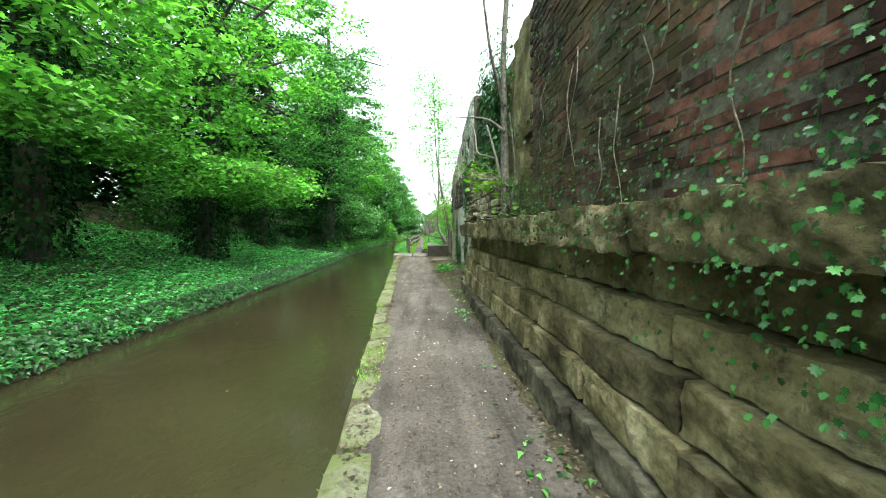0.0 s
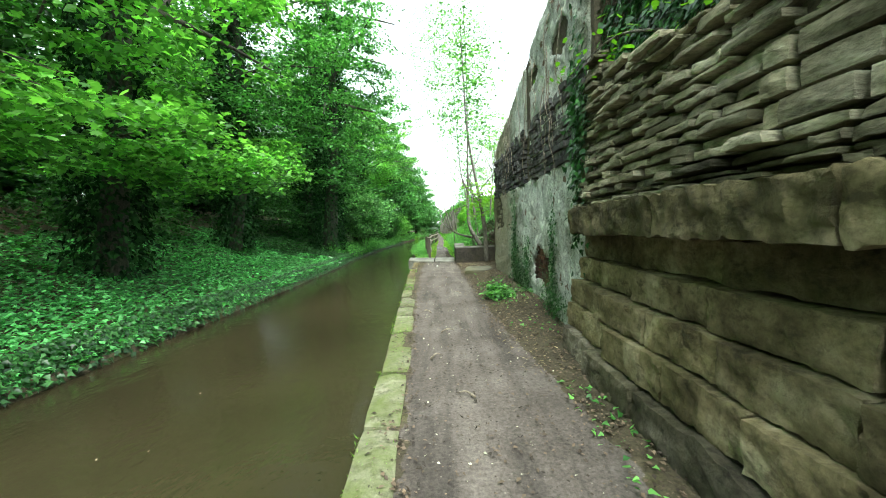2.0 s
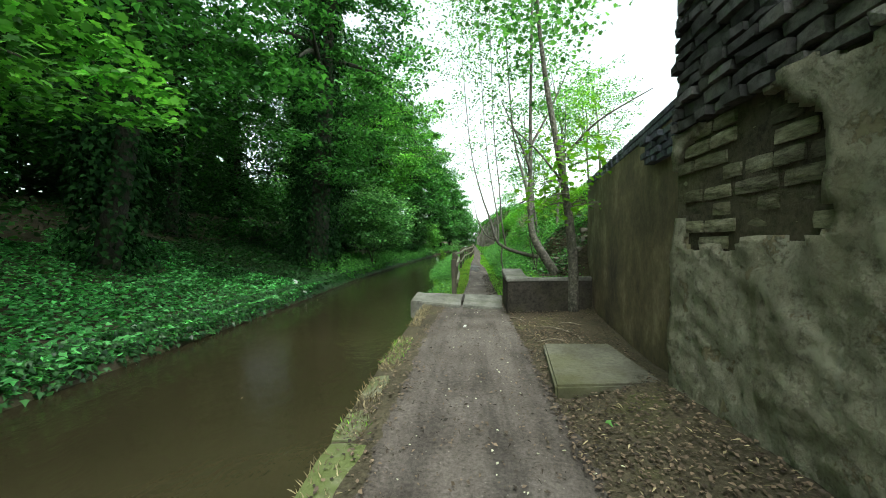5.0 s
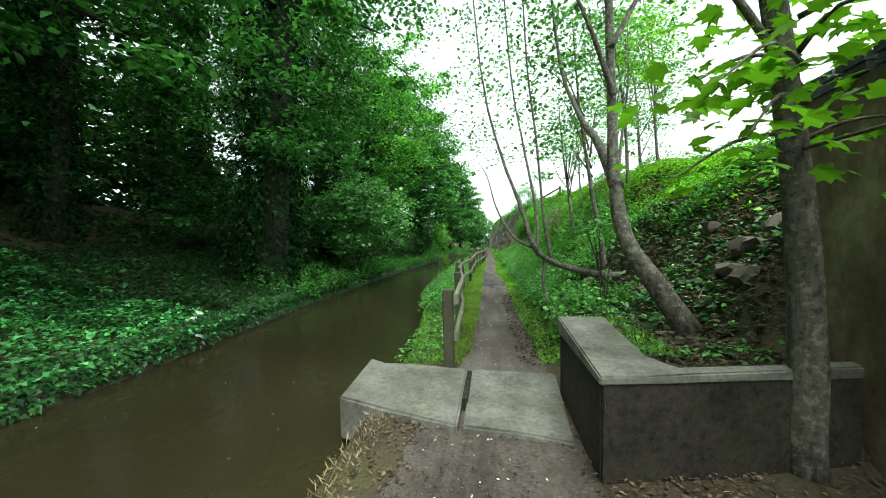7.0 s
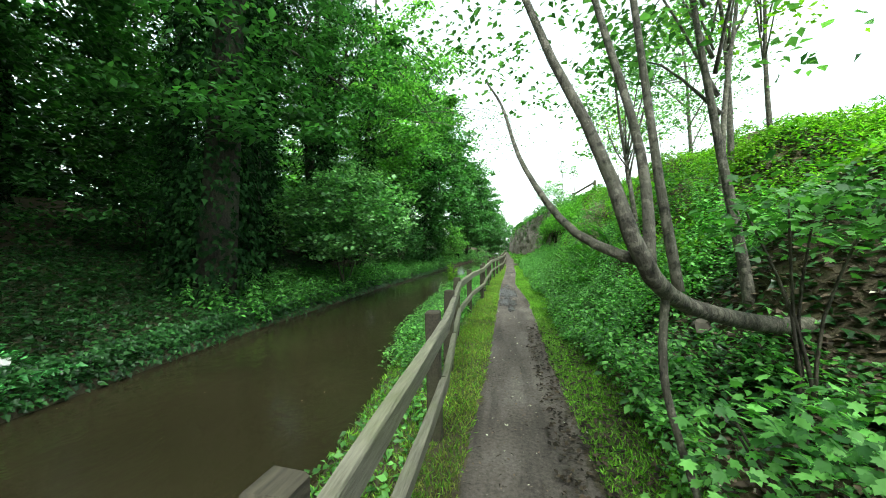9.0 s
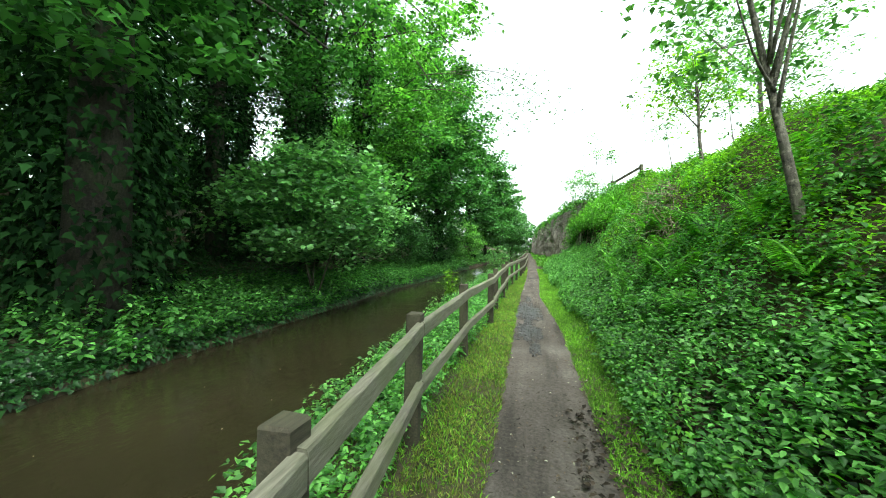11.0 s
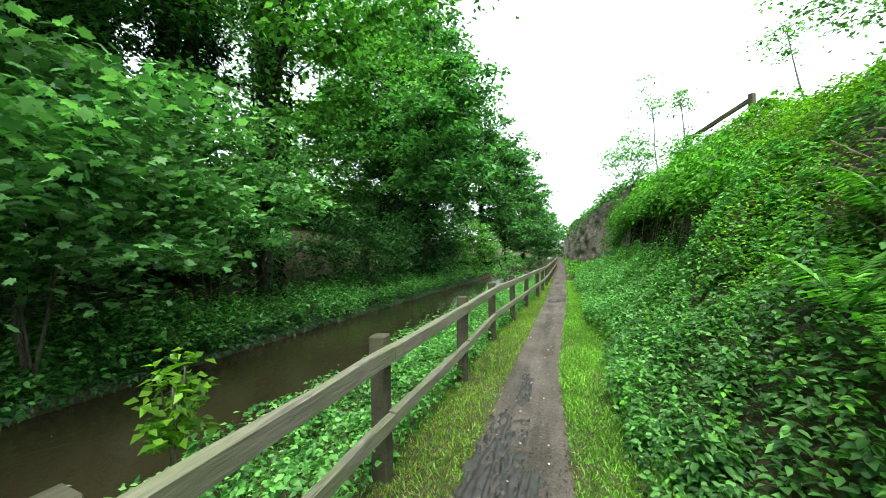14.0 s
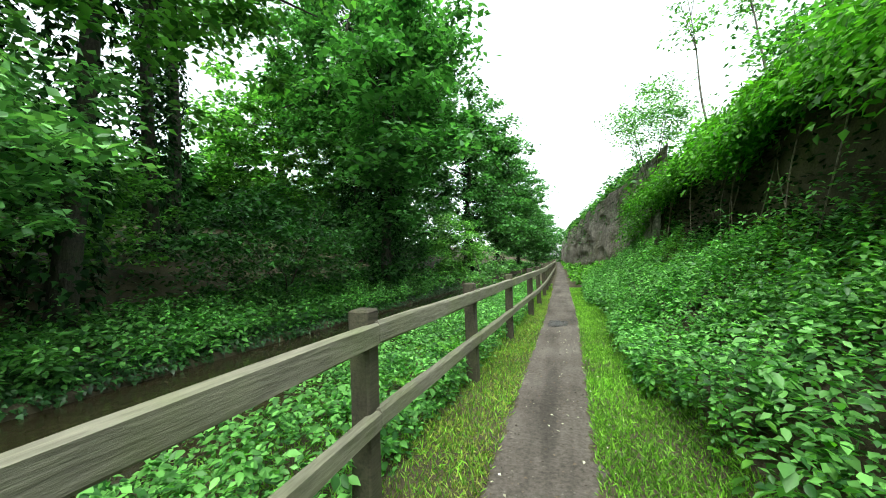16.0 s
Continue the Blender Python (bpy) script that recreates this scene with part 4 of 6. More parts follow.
def rail_between(a, b, height, thick, seed):
    """A bevelled plank from a to b."""
    a, b = Vector(a), Vector(b)
    d = b - a
    bm = bmesh.new()
    bmesh.ops.create_cube(bm, size=1)
    bmesh.ops.scale(bm, vec=(thick, d.length, height), verts=bm.verts)
    bmesh.ops.subdivide_edges(bm, edges=[e for e in bm.edges if abs(e.verts[0].co.y - e.verts[1].co.y) > 0.1], cuts=4)
    bmesh.ops.bevel(bm, geom=[e for e in bm.edges if abs(e.verts[0].co.y - e.verts[1].co.y) > 0.1], offset=0.009, segments=1, affect="EDGES")
    rnd = random.Random(seed)
    for v in bm.verts:
        v.co += Vector((rnd.uniform(-0.004, 0.004), 0, rnd.uniform(-0.005, 0.005)))
    q = d.to_track_quat("Y", "Z").to_matrix().to_4x4()
    bm.transform(Matrix.Translation((a + b) / 2) @ q)
    return bm


def build_fence():
    fence = thing("fence", "weathered two-rail timber fence along the canal side of the path", "fence")
    posts = [21.27, 23.15, 24.6, 26.17, 28.28, 30.36, 31.95, 33.75, 35.6, 37.42, 39.3, 41.5]
    while posts[-1] < 66:
        posts.append(posts[-1] + 1.85)
    rnd = random.Random(31)
    meshes = []
    for i in range(4):
        bm = post_bm(1.22, 0.105, i)
        me = bpy.data.meshes.new("post")
        bm.to_mesh(me)
        bm.free()
        me.materials.append(POSTWOOD)
        meshes.append(me)
    tops = []
    for y in posts:
        x = float(fence_x(y))
        z = float(ground_z(x, y)) + 0.93 + rnd.uniform(-0.015, 0.015)
        ob = part("post", rnd.choice(meshes), None, fence)
        ob.location = (x - 0.02, y, z - 1.22)
        ob.rotation_euler = (rnd.uniform(-0.02, 0.02), rnd.uniform(-0.025, 0.025), rnd.uniform(-0.06, 0.06))
        tops.append((x + 0.045, y, z))
    for i in range(len(tops) - 1):
        for drop, h in ((0.115, 0.105), (0.52, 0.09)):
            a, b = Vector(tops[i]), Vector(tops[i + 1])
            sag = Vector((0, 0, rnd.uniform(-0.012, 0.008)))
            a2, b2 = a - Vector((0, 0.0, drop)), b - Vector((0, 0.006, drop)) + sag
            part("rail", rail_between(a2, b2, h, 0.055, i), RAILWOOD, fence)


build_fence()


def build_hill_fence():
    fence = thing("hill_fence", "grey timber post and rail fence along the top of the bank", "fence")
    pts = [(6.13, 39.1), (5.35, 40.3)]
    tops = []
    for i, (x, y) in enumerate(pts):
        z = (4.68, 4.27)[i]
        ob = part("post", post_bm(2.1, 0.10, i), POSTWOOD, fence)
        ob.location = (x, y, z - 2.1)
        ob.rotation_euler = (0.02, -0.04, 0.5)
        tops.append((x - 0.05, y, z - 0.10))
    for i in range(len(tops) - 1):
        part("rail", rail_between(tops[i], tops[i + 1], 0.10, 0.05, 40 + i), POSTWOOD, fence)


build_hill_fence()

def build_cutting():
    """The bedded rock face of the distant cutting, with ledges and joints."""
    ys = np.concatenate([np.arange(45, 70, 0.5), np.arange(70, 126, 1.5)])
    zs = np.linspace(-0.2, 4.15, 30)
    v, f = [], []
    for i, y in enumerate(ys):
        for j, z in enumerate(zs):
            bed = math.floor(z / 0.42 + 0.5 * noise.noise((y * 0.12, 0.0, 4.0)))
            block = math.floor(y / 1.7 + 0.6 * (bed % 2))
            out = 0.16 * noise.noise((block * 3.7, bed * 5.1, 1.0)) + 0.22 * noise.noise((y * 0.25, z * 0.4, 2.0)) + 0.05 * noise.noise((y * 2.0, z * 3.0, 3.0))
            top = 0.25 * noise.noise((y * 0.4, 7.0, 0.0)) if j == len(zs) - 1 else 0.0
            v.append((float(cliff_x(y)) - 0.12 + 0.11 * z + out, y, z + top))
    n = len(zs)
    for i in range(len(ys) - 1):
        for j in range(n - 1):
            a = i * n + j
            f.append((a, a + 1, a + n + 1, a + n))
    tagged(new("cutting_face", mesh_from("cutting_face", v, f, [CLIFF], "edges")), "grey-brown bedded rock face of the canal cutting", "rock face", kind="structure")


build_cutting()

# ---- trees and plants ----


def crown_points(rng, centre, radii, clumps, per, flat=0.28, size=0.75, hollow=0.55):
    """Leaf places in many flat clumps, thicker towards the crown's uneven outside."""
    d = rng.normal(size=(clumps, 3))
    d /= np.linalg.norm(d, axis=1, keepdims=True)
    r = rng.uniform(hollow, 1.0, clumps) ** 0.7 * rng.uniform(0.8, 1.12, clumps)
    c = np.asarray(centre) + d * r[:, None] * np.asarray(radii)
    n = rng.integers(int(per * 0.5), int(per * 1.5), clumps)
    ids = np.repeat(np.arange(clumps), n)
    s = rng.uniform(0.5, 1.25, clumps)[ids] * size
    off = rng.normal(size=(len(ids), 3)) * np.array([0.55, 0.55, flat * 0.55])
    droop = -0.10 * (off[:, 0] ** 2 + off[:, 1] ** 2)
    off[:, 2] += droop
    return c[ids] + off * s[:, None]


def tree(name, label, base, lean, height, radius, crown, leaf_mat, leaf_size, clumps, per, bark, seed, ivy=0.0, group="", limbs=7, flat=0.28, clump_size=0.75, shape="oval", low=0.35, hollow=0.5):
    """A tree: tapered trunk, limbs into the crown, a crown of many leaves, and ivy on the trunk where it has any."""
    rng = np.random.default_rng(seed)
    rnd = random.Random(seed)
    t = thing(name, label, "tree", group)
    b = Vector(base)
    top = b + Vector((lean[0], lean[1], height))
    mids = [b + (top - b) * f + Vector((rnd.uniform(-0.25, 0.25), rnd.uniform(-0.25, 0.25), 0)) * (height / 10) for f in (0.33, 0.66)]
    line = [b - Vector((0, 0, 0.3)), b + Vector((0, 0, 0.1)), *mids, top]
    part("trunk", limb_mesh("trunk", line, radius * 1.25, radius * 0.18, bark, 14, 10, seed), None, t)
    centre, radii = crown
    for i in range(limbs):
        f = rnd.uniform(low, 0.9)
        start = b + (top - b) * f
        a = rnd.uniform(0, 2 * math.pi)
        end = Vector(centre) + Vector((math.cos(a) * radii[0] * 0.8, math.sin(a) * radii[1] * 0.8, rnd.uniform(-0.5, 0.7) * radii[2]))
        mid = (start + end) / 2 + Vector((0, 0, rnd.uniform(-0.2, 0.5)))
        part("limb", limb_mesh("limb", [start, mid, end], radius * 0.42 * (1.1 - f * 0.6), radius * 0.06, bark, 7, 6, seed + i), None, t)
    at = crown_points(rng, centre, radii, clumps, per, flat, clump_size, hollow)
    ways, ups = spread(rng, len(at), 0.55)
    part("crown", leaves("crown", at, ways, ups, rng.uniform(0.7, 1.3, len(at)) * leaf_size, leaf_mat, shape), None, t)
    if ivy:
        n = int(2400 * ivy * height / 6)
        f = rng.uniform(0.0, 0.75, n)
        ang = rng.uniform(0, 2 * np.pi, n)
        ctr = np.array([b + (top - b) * float(v) for v in f])
        rr = (radius * (1.1 - f * 0.5) + 0.12 + rng.gamma(2.0, 0.10, n) * ivy)
        out = np.stack([np.cos(ang), np.sin(ang), np.zeros(n)], 1)
        at = ctr + out * rr[:, None]
        ways = out * 0.5 + np.array([0, 0, -0.8]) + rng.normal(0, 0.3, (n, 3))
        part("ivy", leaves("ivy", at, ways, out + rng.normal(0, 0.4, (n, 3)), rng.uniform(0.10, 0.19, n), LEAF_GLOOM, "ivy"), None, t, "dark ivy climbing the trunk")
    return t


def left_z(x, y):
    return float(ground_z(x, y))


# the wooded far bank; x, y, height, trunk radius, crown centre offset and radii, leaf kind, ivy
WOOD = [
    (-7.0, -3.0, 13, 0.22, (1.2, 0, 7.0), (4.4, 4.0, 5.4), "syc", 0.5),
    (-6.4, 3.6, 14, 0.30, (1.2, 0.5, 7.2), (4.2, 4.0, 5.4), "syc", 0.8),
    (-7.0, 9.0, 15, 0.34, (1.8, 0, 7.4), (4.6, 4.2, 5.6), "syc", 0.8),
    (-6.0, 13.9, 14, 0.36, (0.8, 0.5, 7.4), (4.0, 4.0, 5.4), "syc", 1.0),
    (-6.8, 20.6, 16, 0.30, (1.5, 0, 8.8), (4.7, 4.0, 6.2), "mid", 1.0),
    (-5.1, 28.2, 17, 0.52, (1.0, 0, 9.4), (4.6, 4.4, 6.2), "mid", 1.3),
    (-9.6, 25.5, 15, 0.25, (0.0, 0, 7.5), (4.2, 4.2, 6.0), "deep", 0.6),
    (-8.0, 33.4, 16, 0.36, (0.8, 0, 8.6), (4.0, 4.2, 6.0), "deep", 1.2),
    (-5.4, 37.6, 14, 0.22, (1.6, 0.5, 8.4), (3.6, 3.6, 4.8), "syc", 0.3),
    (-9.2, 41.4, 15, 0.24, (0.4, 0, 11.0), (3.6, 3.6, 4.0), "birch", 0.5),
    (-10.6, 43.0, 15, 0.26, (-0.8, 0, 11.0), (3.6, 3.6, 4.0), "birch", 0.4),
    (-8.4, 51.5, 18, 0.42, (0.4, 0, 10.2), (5.6, 4.6, 7.6), "mid", 1.6),
    (-4.0, 46.0, 12, 0.24, (1.0, 0, 6.6), (2.6, 3.2, 4.6), "mid", 0.6),
    (-3.6, 58.0, 13, 0.28, (0.4, 0, 7.0), (3.6, 3.8, 6.2), "mid", 0.5),
    (-3.2, 67.0, 12, 0.25, (0.6, 0, 6.2), (3.6, 4.2, 5.6), "mid", 0.3),
    (-2.8, 79.0, 11, 0.25, (0.6, 0, 5.4), (3.4, 5.0, 5.2), "mid", 0.3),
    (-1.6, 96.0, 10, 0.25, (0.6, 0, 5.0), (3.0, 5.0, 4.8), "mid", 0.3),
    (-11.0, 60.0, 14, 0.3, (0, 0, 7.0), (4.6, 5.0, 6.0), "mid", 0.5),
    (-12.0, -2.0, 15, 0.26, (0, 0, 6.5), (4.8, 5.0, 6.0), "deep", 0.4),
    (-12.5, 7.0, 15, 0.26, (0, 0, 6.5), (4.8, 5.0, 6.0), "deep", 0.4),
    (-13.0, 15.5, 16, 0.28, (0, 0, 6.8), (4.8, 5.0, 6.2), "deep", 0.4),
    (-13.5, 23.0, 16, 0.28, (0, 0, 6.8), (5.0, 5.0, 6.4), "deep", 0.6),
    (-13.5, 35.0, 15, 0.28, (0, 0, 6.0), (4.2, 4.4, 5.6), "deep", 0.6),
    (-7.2, 36.8, 15, 0.34, (0.2, 0, 9.6), (3.4, 3.2, 5.4), "deep", 1.3),
    (-9.6, 35.8, 15, 0.30, (0, 0, 9.0), (2.8, 3.0, 5.0), "deep", 1.2),
    (-14.0, 29.0, 16, 0.28, (0, 0, 6.5), (5.0, 5.4, 6.4), "deep", 0.6),
    (-16.0, 54.0, 14, 0.28, (0, 0, 6.0), (5.5, 6.0, 5.0), "syc", 0.4),
]
KINDS = {"mid": (LEAF_MID, 0.19, "broad green tree with an ivy-clad trunk on the canal bank"), "syc": (LEAF_SYC, 0.19, "tall sycamore with bright green leaves on the wooded canal bank"),
         "deep": (LEAF_DEEP, 0.15, "tall dark green tree, trunk clad in ivy, on the canal bank"),
         "birch": (LEAF_BIRCH, 0.13, "slender open-crowned tree with airy leaves on the canal bank")}


def build_wood():
    for i, (x, y, h, r, off, radii, kind, ivy) in enumerate(WOOD):
        m, size, label = KINDS[kind]
        z = left_z(x, y)
        c = (x + off[0], y + off[1], z + off[2])
        back = x < -12
        clumps = int(radii[0] * radii[1] * (7 if back else 5.0 if y < 16 else (10 if kind == "deep" else 9) if y < 36 else 9 if y < 45 else 13))
        per = (85 if back else 105) if kind != "birch" else 45
        tree("tree", label, (x, y, z), (off[0] * 0.4, off[1], 0), h, r, (c, radii), m, size * (1.7 if back else 1.45 if y > 45 else 1.0), clumps, per, BARK_SHADED, 100 + i, ivy, "trees on the far bank",
             limbs=6 if back else 9, clump_size=1.0 if back else 0.75 if y < 45 else 0.85, flat=0.28 if back else 0.2 if y < 45 else 0.35, hollow=0.5 if back else 0.35)


build_wood()


def woodland():
    """The depth of the wood behind the first trees: one mass of leaves too many to count."""
    rng = np.random.default_rng(9)
    n = 95000
    y = rng.uniform(-16, 80, n)
    x = -17.5 - rng.uniform(0, 5, n) + 1.5 * np.sin(0.7 * y)
    top = 11.0 + 1.8 * np.sin(0.5 * y) + 1.4 * np.sin(1.3 * y + 1) - 6.5 * step(35, 42, y)
    z = 2.5 + (top) * rng.uniform(0, 1, n) ** 0.9
    low = slice(0, 26000)
    z[low] = 3.2 + 4.0 * rng.uniform(0, 1, 26000)
    ways, ups = spread(rng, n, 0.4)
    me = leaves("woodland", np.stack([x, y, z], 1), ways, ups, rng.uniform(0.38, 0.72, n), LEAF_DEEP, "oval")
    tagged(new("woodland", me), "dense dark green woodland closing the view behind the canal trees", "woodland", kind="stuff")


woodland()


def canal_end():
    """The trees that close the view far along the canal."""
    rng = np.random.default_rng(19)
    n = 9000
    x = rng.uniform(-14, 8, n)
    y = 118 + rng.uniform(0, 6, n)
    z = rng.uniform(0, 1, n) * (7.0 + 1.5 * np.sin(0.8 * x)) - 0.3
    ways, ups = spread(rng, n, 0.4)
    me = leaves("far_wood", np.stack([x, y, z], 1), ways, ups, rng.uniform(0.4, 0.8, n), LEAF_MID, "oval")
    tagged(new("far_wood", me), "distant green trees closing the view along the canal", "woodland", kind="stuff")


canal_end()


SINGLE = {}


def spray(name, label, root, tip, n, material, size, seed, shape="lobed", category="branch", width=0.5, bark=BARK, droop=0.25, parent=None):
    """A leafy branch from root to tip with twigs and single leaves."""
    rng = np.random.default_rng(seed)
    root, tip = Vector(root), Vector(tip)
    mid = (root + tip) / 2 + Vector((0, 0, 0.12 * (tip - root).length))
    t = thing(name, label, category) if parent is None else parent
    stem = part("stem", limb_mesh("stem", [root, mid, tip], 0.018, 0.004, bark, 9, 6, seed), None, t)
    line = smooth_line([root, mid, tip], 40)
    k = rng.integers(8, 40, n)
    at = np.array([line[i] for i in k]) + rng.normal(0, 1, (n, 3)) * np.array([width, width, width * 0.35]) * 0.5
    at[:, 2] -= droop * rng.uniform(0, 1, n) * width
    ways, ups = spread(rng, n, 0.6)
    key = (material.name, shape)
    if key not in SINGLE:
        one = np.zeros((1, 3))
        SINGLE[key] = []
        for b in range(6):
            me = leaves("leaf", one, one + (0, 1, 0), one + (0, 0, 1), np.ones(1), material, shape)
            for v in me.vertices:
                v.co += Vector((rng.normal(0, 0.03), rng.normal(0, 0.03), 0.5 * (b % 3 - 1) * 0.2 * v.co.y ** 2 + rng.normal(0, 0.02)))
            SINGLE[key].append(me)
    sizes = rng.uniform(0.6, 1.2, n) * size
    for i in range(n):
        w = Vector(ways[i]).normalized()
        s = w.cross(Vector(ups[i])).normalized()
        ob = part("leaf", SINGLE[key][int(rng.integers(6))], None, stem)
        ob.matrix_basis = Matrix.Translation(at[i]) @ Matrix((s, w, s.cross(w))).transposed().to_4x4() @ Matrix.Scale(sizes[i], 4)
    return t


def bush(name, label, centre, radii, clumps, per, material, size, seed, shape="oval", category="bush", flat=0.45, group="", clump_size=0.4, root=None):
    """A bush: a few stems from the ground and a crown of leaves down to it."""
    rng = np.random.default_rng(seed)
    rnd = random.Random(seed)
    t = thing(name, label, category, group)
    cx, cy, cz = centre
    g = float(ground_z(cx, cy))
    for i in range(5):
        a = rnd.uniform(0, 6.28)
        end = (cx + math.cos(a) * radii[0] * 0.6, cy + math.sin(a) * radii[1] * 0.6, cz + rnd.uniform(0, 0.6) * radii[2])
        first = root or (cx + rnd.uniform(-0.1, 0.1), cy, g - 0.1)
        second = (Vector(first) + Vector(end)) / 2 + Vector((0, 0, 0.3)) if root else (cx + math.cos(a) * radii[0] * 0.2, cy, (g + cz) / 2)
        part("stem", limb_mesh("stem", [first, second, end], min(0.03, radii[0] * 0.03), 0.005, BARK_DARK, 7, 6, seed + i), None, t)
    at = crown_points(rng, centre, radii, clumps, per, flat, clump_size, 0.35)
    at = at[at[:, 2] > ground_z(at[:, 0], at[:, 1])]
    ways, ups = spread(rng, len(at), 0.5)
    part("foliage", leaves("foliage", at, ways, ups, rng.uniform(0.7, 1.3, len(at)) * size, material, shape), None, t)
    return t


# shrubs under the trees and leaning over the water
bush("shrub", "leafy sycamore shrub leaning low over the canal", (-3.7, 32.4, 2.5), (2.4, 2.2, 1.6), 200, 70, LEAF_SHRUB, 0.12, 301, "lobed", group="waterside shrubs", clump_size=0.5)
bush("shrub", "leafy sycamore shrub leaning low over the canal", (-4.8, 35.6, 3.0), (2.3, 2.4, 2.0), 150, 80, LEAF_SHRUB, 0.15, 302, group="waterside shrubs", clump_size=0.5)
bush("shrub", "dense dark green shrub at the foot of the trees", (-4.6, 41.5, 1.6), (1.8, 3.0, 1.6), 150, 60, LEAF_DEEP, 0.13, 303, group="waterside shrubs")
bush("shrub", "dense dark green shrub at the foot of the trees", (-4.4, 47.0, 1.9), (1.9, 3.2, 2.0), 150, 60, LEAF_DEEP, 0.14, 304, group="waterside shrubs")
bush("shrub", "bright green shrub closing the view along the canal", (-3.4, 54.0, 1.8), (1.6, 4.0, 1.9), 130, 60, LEAF_SYC, 0.16, 305, group="waterside shrubs")
bush("shrub", "dense dark green shrub at the foot of the trees", (-7.6, 38.0, 2.6), (2.4, 3.2, 1.6), 130, 60, LEAF_SYC, 0.15, 306, group="waterside shrubs")
bush("shrub", "dark undergrowth shrub deep in the wood", (-9.0, 17.5, 2.6), (2.4, 3.0, 1.6), 110, 60, LEAF_DEEP, 0.16, 307, group="wood shrubs")
bush("shrub", "dark undergrowth shrub deep in the wood", (-9.0, 29.5, 2.6), (2.6, 3.2, 1.7), 110, 60, LEAF_DEEP, 0.16, 308, group="wood shrubs")
bush("shrub", "dark undergrowth shrub deep in the wood", (-9.6, 7.0, 2.8), (2.4, 3.2, 1.7), 110, 60, LEAF_DEEP, 0.16, 309, group="wood shrubs")
bush("shrub", "dark undergrowth shrub deep in the wood", (-9.5, 0.0, 2.8), (2.4, 3.2, 1.7), 110, 60, LEAF_DEEP, 0.16, 310, group="wood shrubs")
for k, (xx, yy, zz, stem) in enumerate(((-4.2, 4.5, 3.4, (-6.3, 3.7, 4.0)), (-4.4, 8.0, 3.8, (-7.5, 9.0, 4.6)), (-3.9, 11.0, 3.2, (-7.4, 9.2, 4.4)), (-3.8, 13.8, 3.0, (-6.1, 14.0, 3.6)), (-4.0, 17.0, 3.7, (-6.6, 20.4, 4.4)), (-4.2, 1.5, 3.6, (-6.3, 3.5, 4.2)))):
    bush("low_bough", "low sycamore bough hanging leaves over the canal bank", (xx, yy, zz), (2.0, 1.9, 0.7), 46, 60, LEAF_SYC, 0.12, 320 + k, "lobed", "bough", 0.18, "low boughs", 0.6, root=stem)


def curved_tree(name, label, stems, leaf_specs, seed, bark=BARK):
    """A tree given by its bent stems and by sprays of leaves in its crown."""
    rng = np.random.default_rng(seed)
    t = thing(name, label, "tree")
    for i, (pts, r0, r1) in enumerate(stems):
        part("trunk" if i == 0 else "limb", limb_mesh("stem", pts, r0, r1, bark, 18, 10, seed + i), None, t)
    for centre, radii, clumps, per, material, size, shape in leaf_specs:
        at = crown_points(rng, centre, radii, clumps, per, 0.4, 0.6, 0.2)
        ways, ups = spread(rng, len(at), 0.4)
        part("crown", leaves("crown", at, ways, ups, rng.uniform(0.7, 1.3, len(at)) * size, material, shape), None, t)
    return t


curved_tree("sycamore", "young grey-barked sycamore beside the wing wall",
            [([(3.74, 19.75, -0.1), (3.72, 19.72, 1.0), (3.60, 19.68, 2.0), (3.42, 19.62, 3.0), (3.2, 19.6, 4.2), (3.0, 19.6, 6.0), (2.9, 19.7, 9.5)], 0.112, 0.02),
             ([(3.55, 19.62, 2.9), (3.9, 19.0, 3.3), (4.4, 18.2, 3.5)], 0.035, 0.006),
             ([(3.6, 19.65, 2.3), (3.0, 19.5, 3.0), (2.4, 19.6, 3.6)], 0.03, 0.006),
             ([(3.62, 19.7, 1.95), (3.5, 18.6, 1.9), (3.5, 17.6, 1.85)], 0.012, 0.004)],
            [((3.0, 19.8, 7.2), (1.4, 1.5, 3.2), 90, 26, LEAF_BIRCH, 0.095, "lobed")], 41)
for k, (root, tip, n) in enumerate([((3.6, 19.65, 2.5), (3.25, 18.75, 2.25), 40), ((3.6, 19.65, 2.7), (4.3, 18.9, 2.6), 46), ((3.6, 19.65, 2.45), (2.9, 19.4, 2.25), 40), ((3.55, 19.6, 2.9), (3.9, 18.5, 2.95), 44), ((3.55, 19.6, 3.0), (3.1, 19.2, 3.0), 36), ((4.3, 20.0, 2.5), (4.9, 19.3, 2.75), 44), ((3.6, 19.65, 2.05), (2.95, 19.65, 1.8), 18), ((3.65, 19.7, 2.0), (3.9, 19.4, 2.05), 24), ((3.6, 19.6, 2.4), (2.8, 18.95, 2.1), 40), ((3.6, 19.6, 2.2), (2.95, 19.05, 1.88), 30), ((3.6, 19.6, 2.8), (3.3, 18.6, 2.6), 44)]):
    spray("sycamore_branch", "low branch of large bright green sycamore leaves", root, tip, n, LEAF_LIME, 0.115, 51 + k, width=0.5)

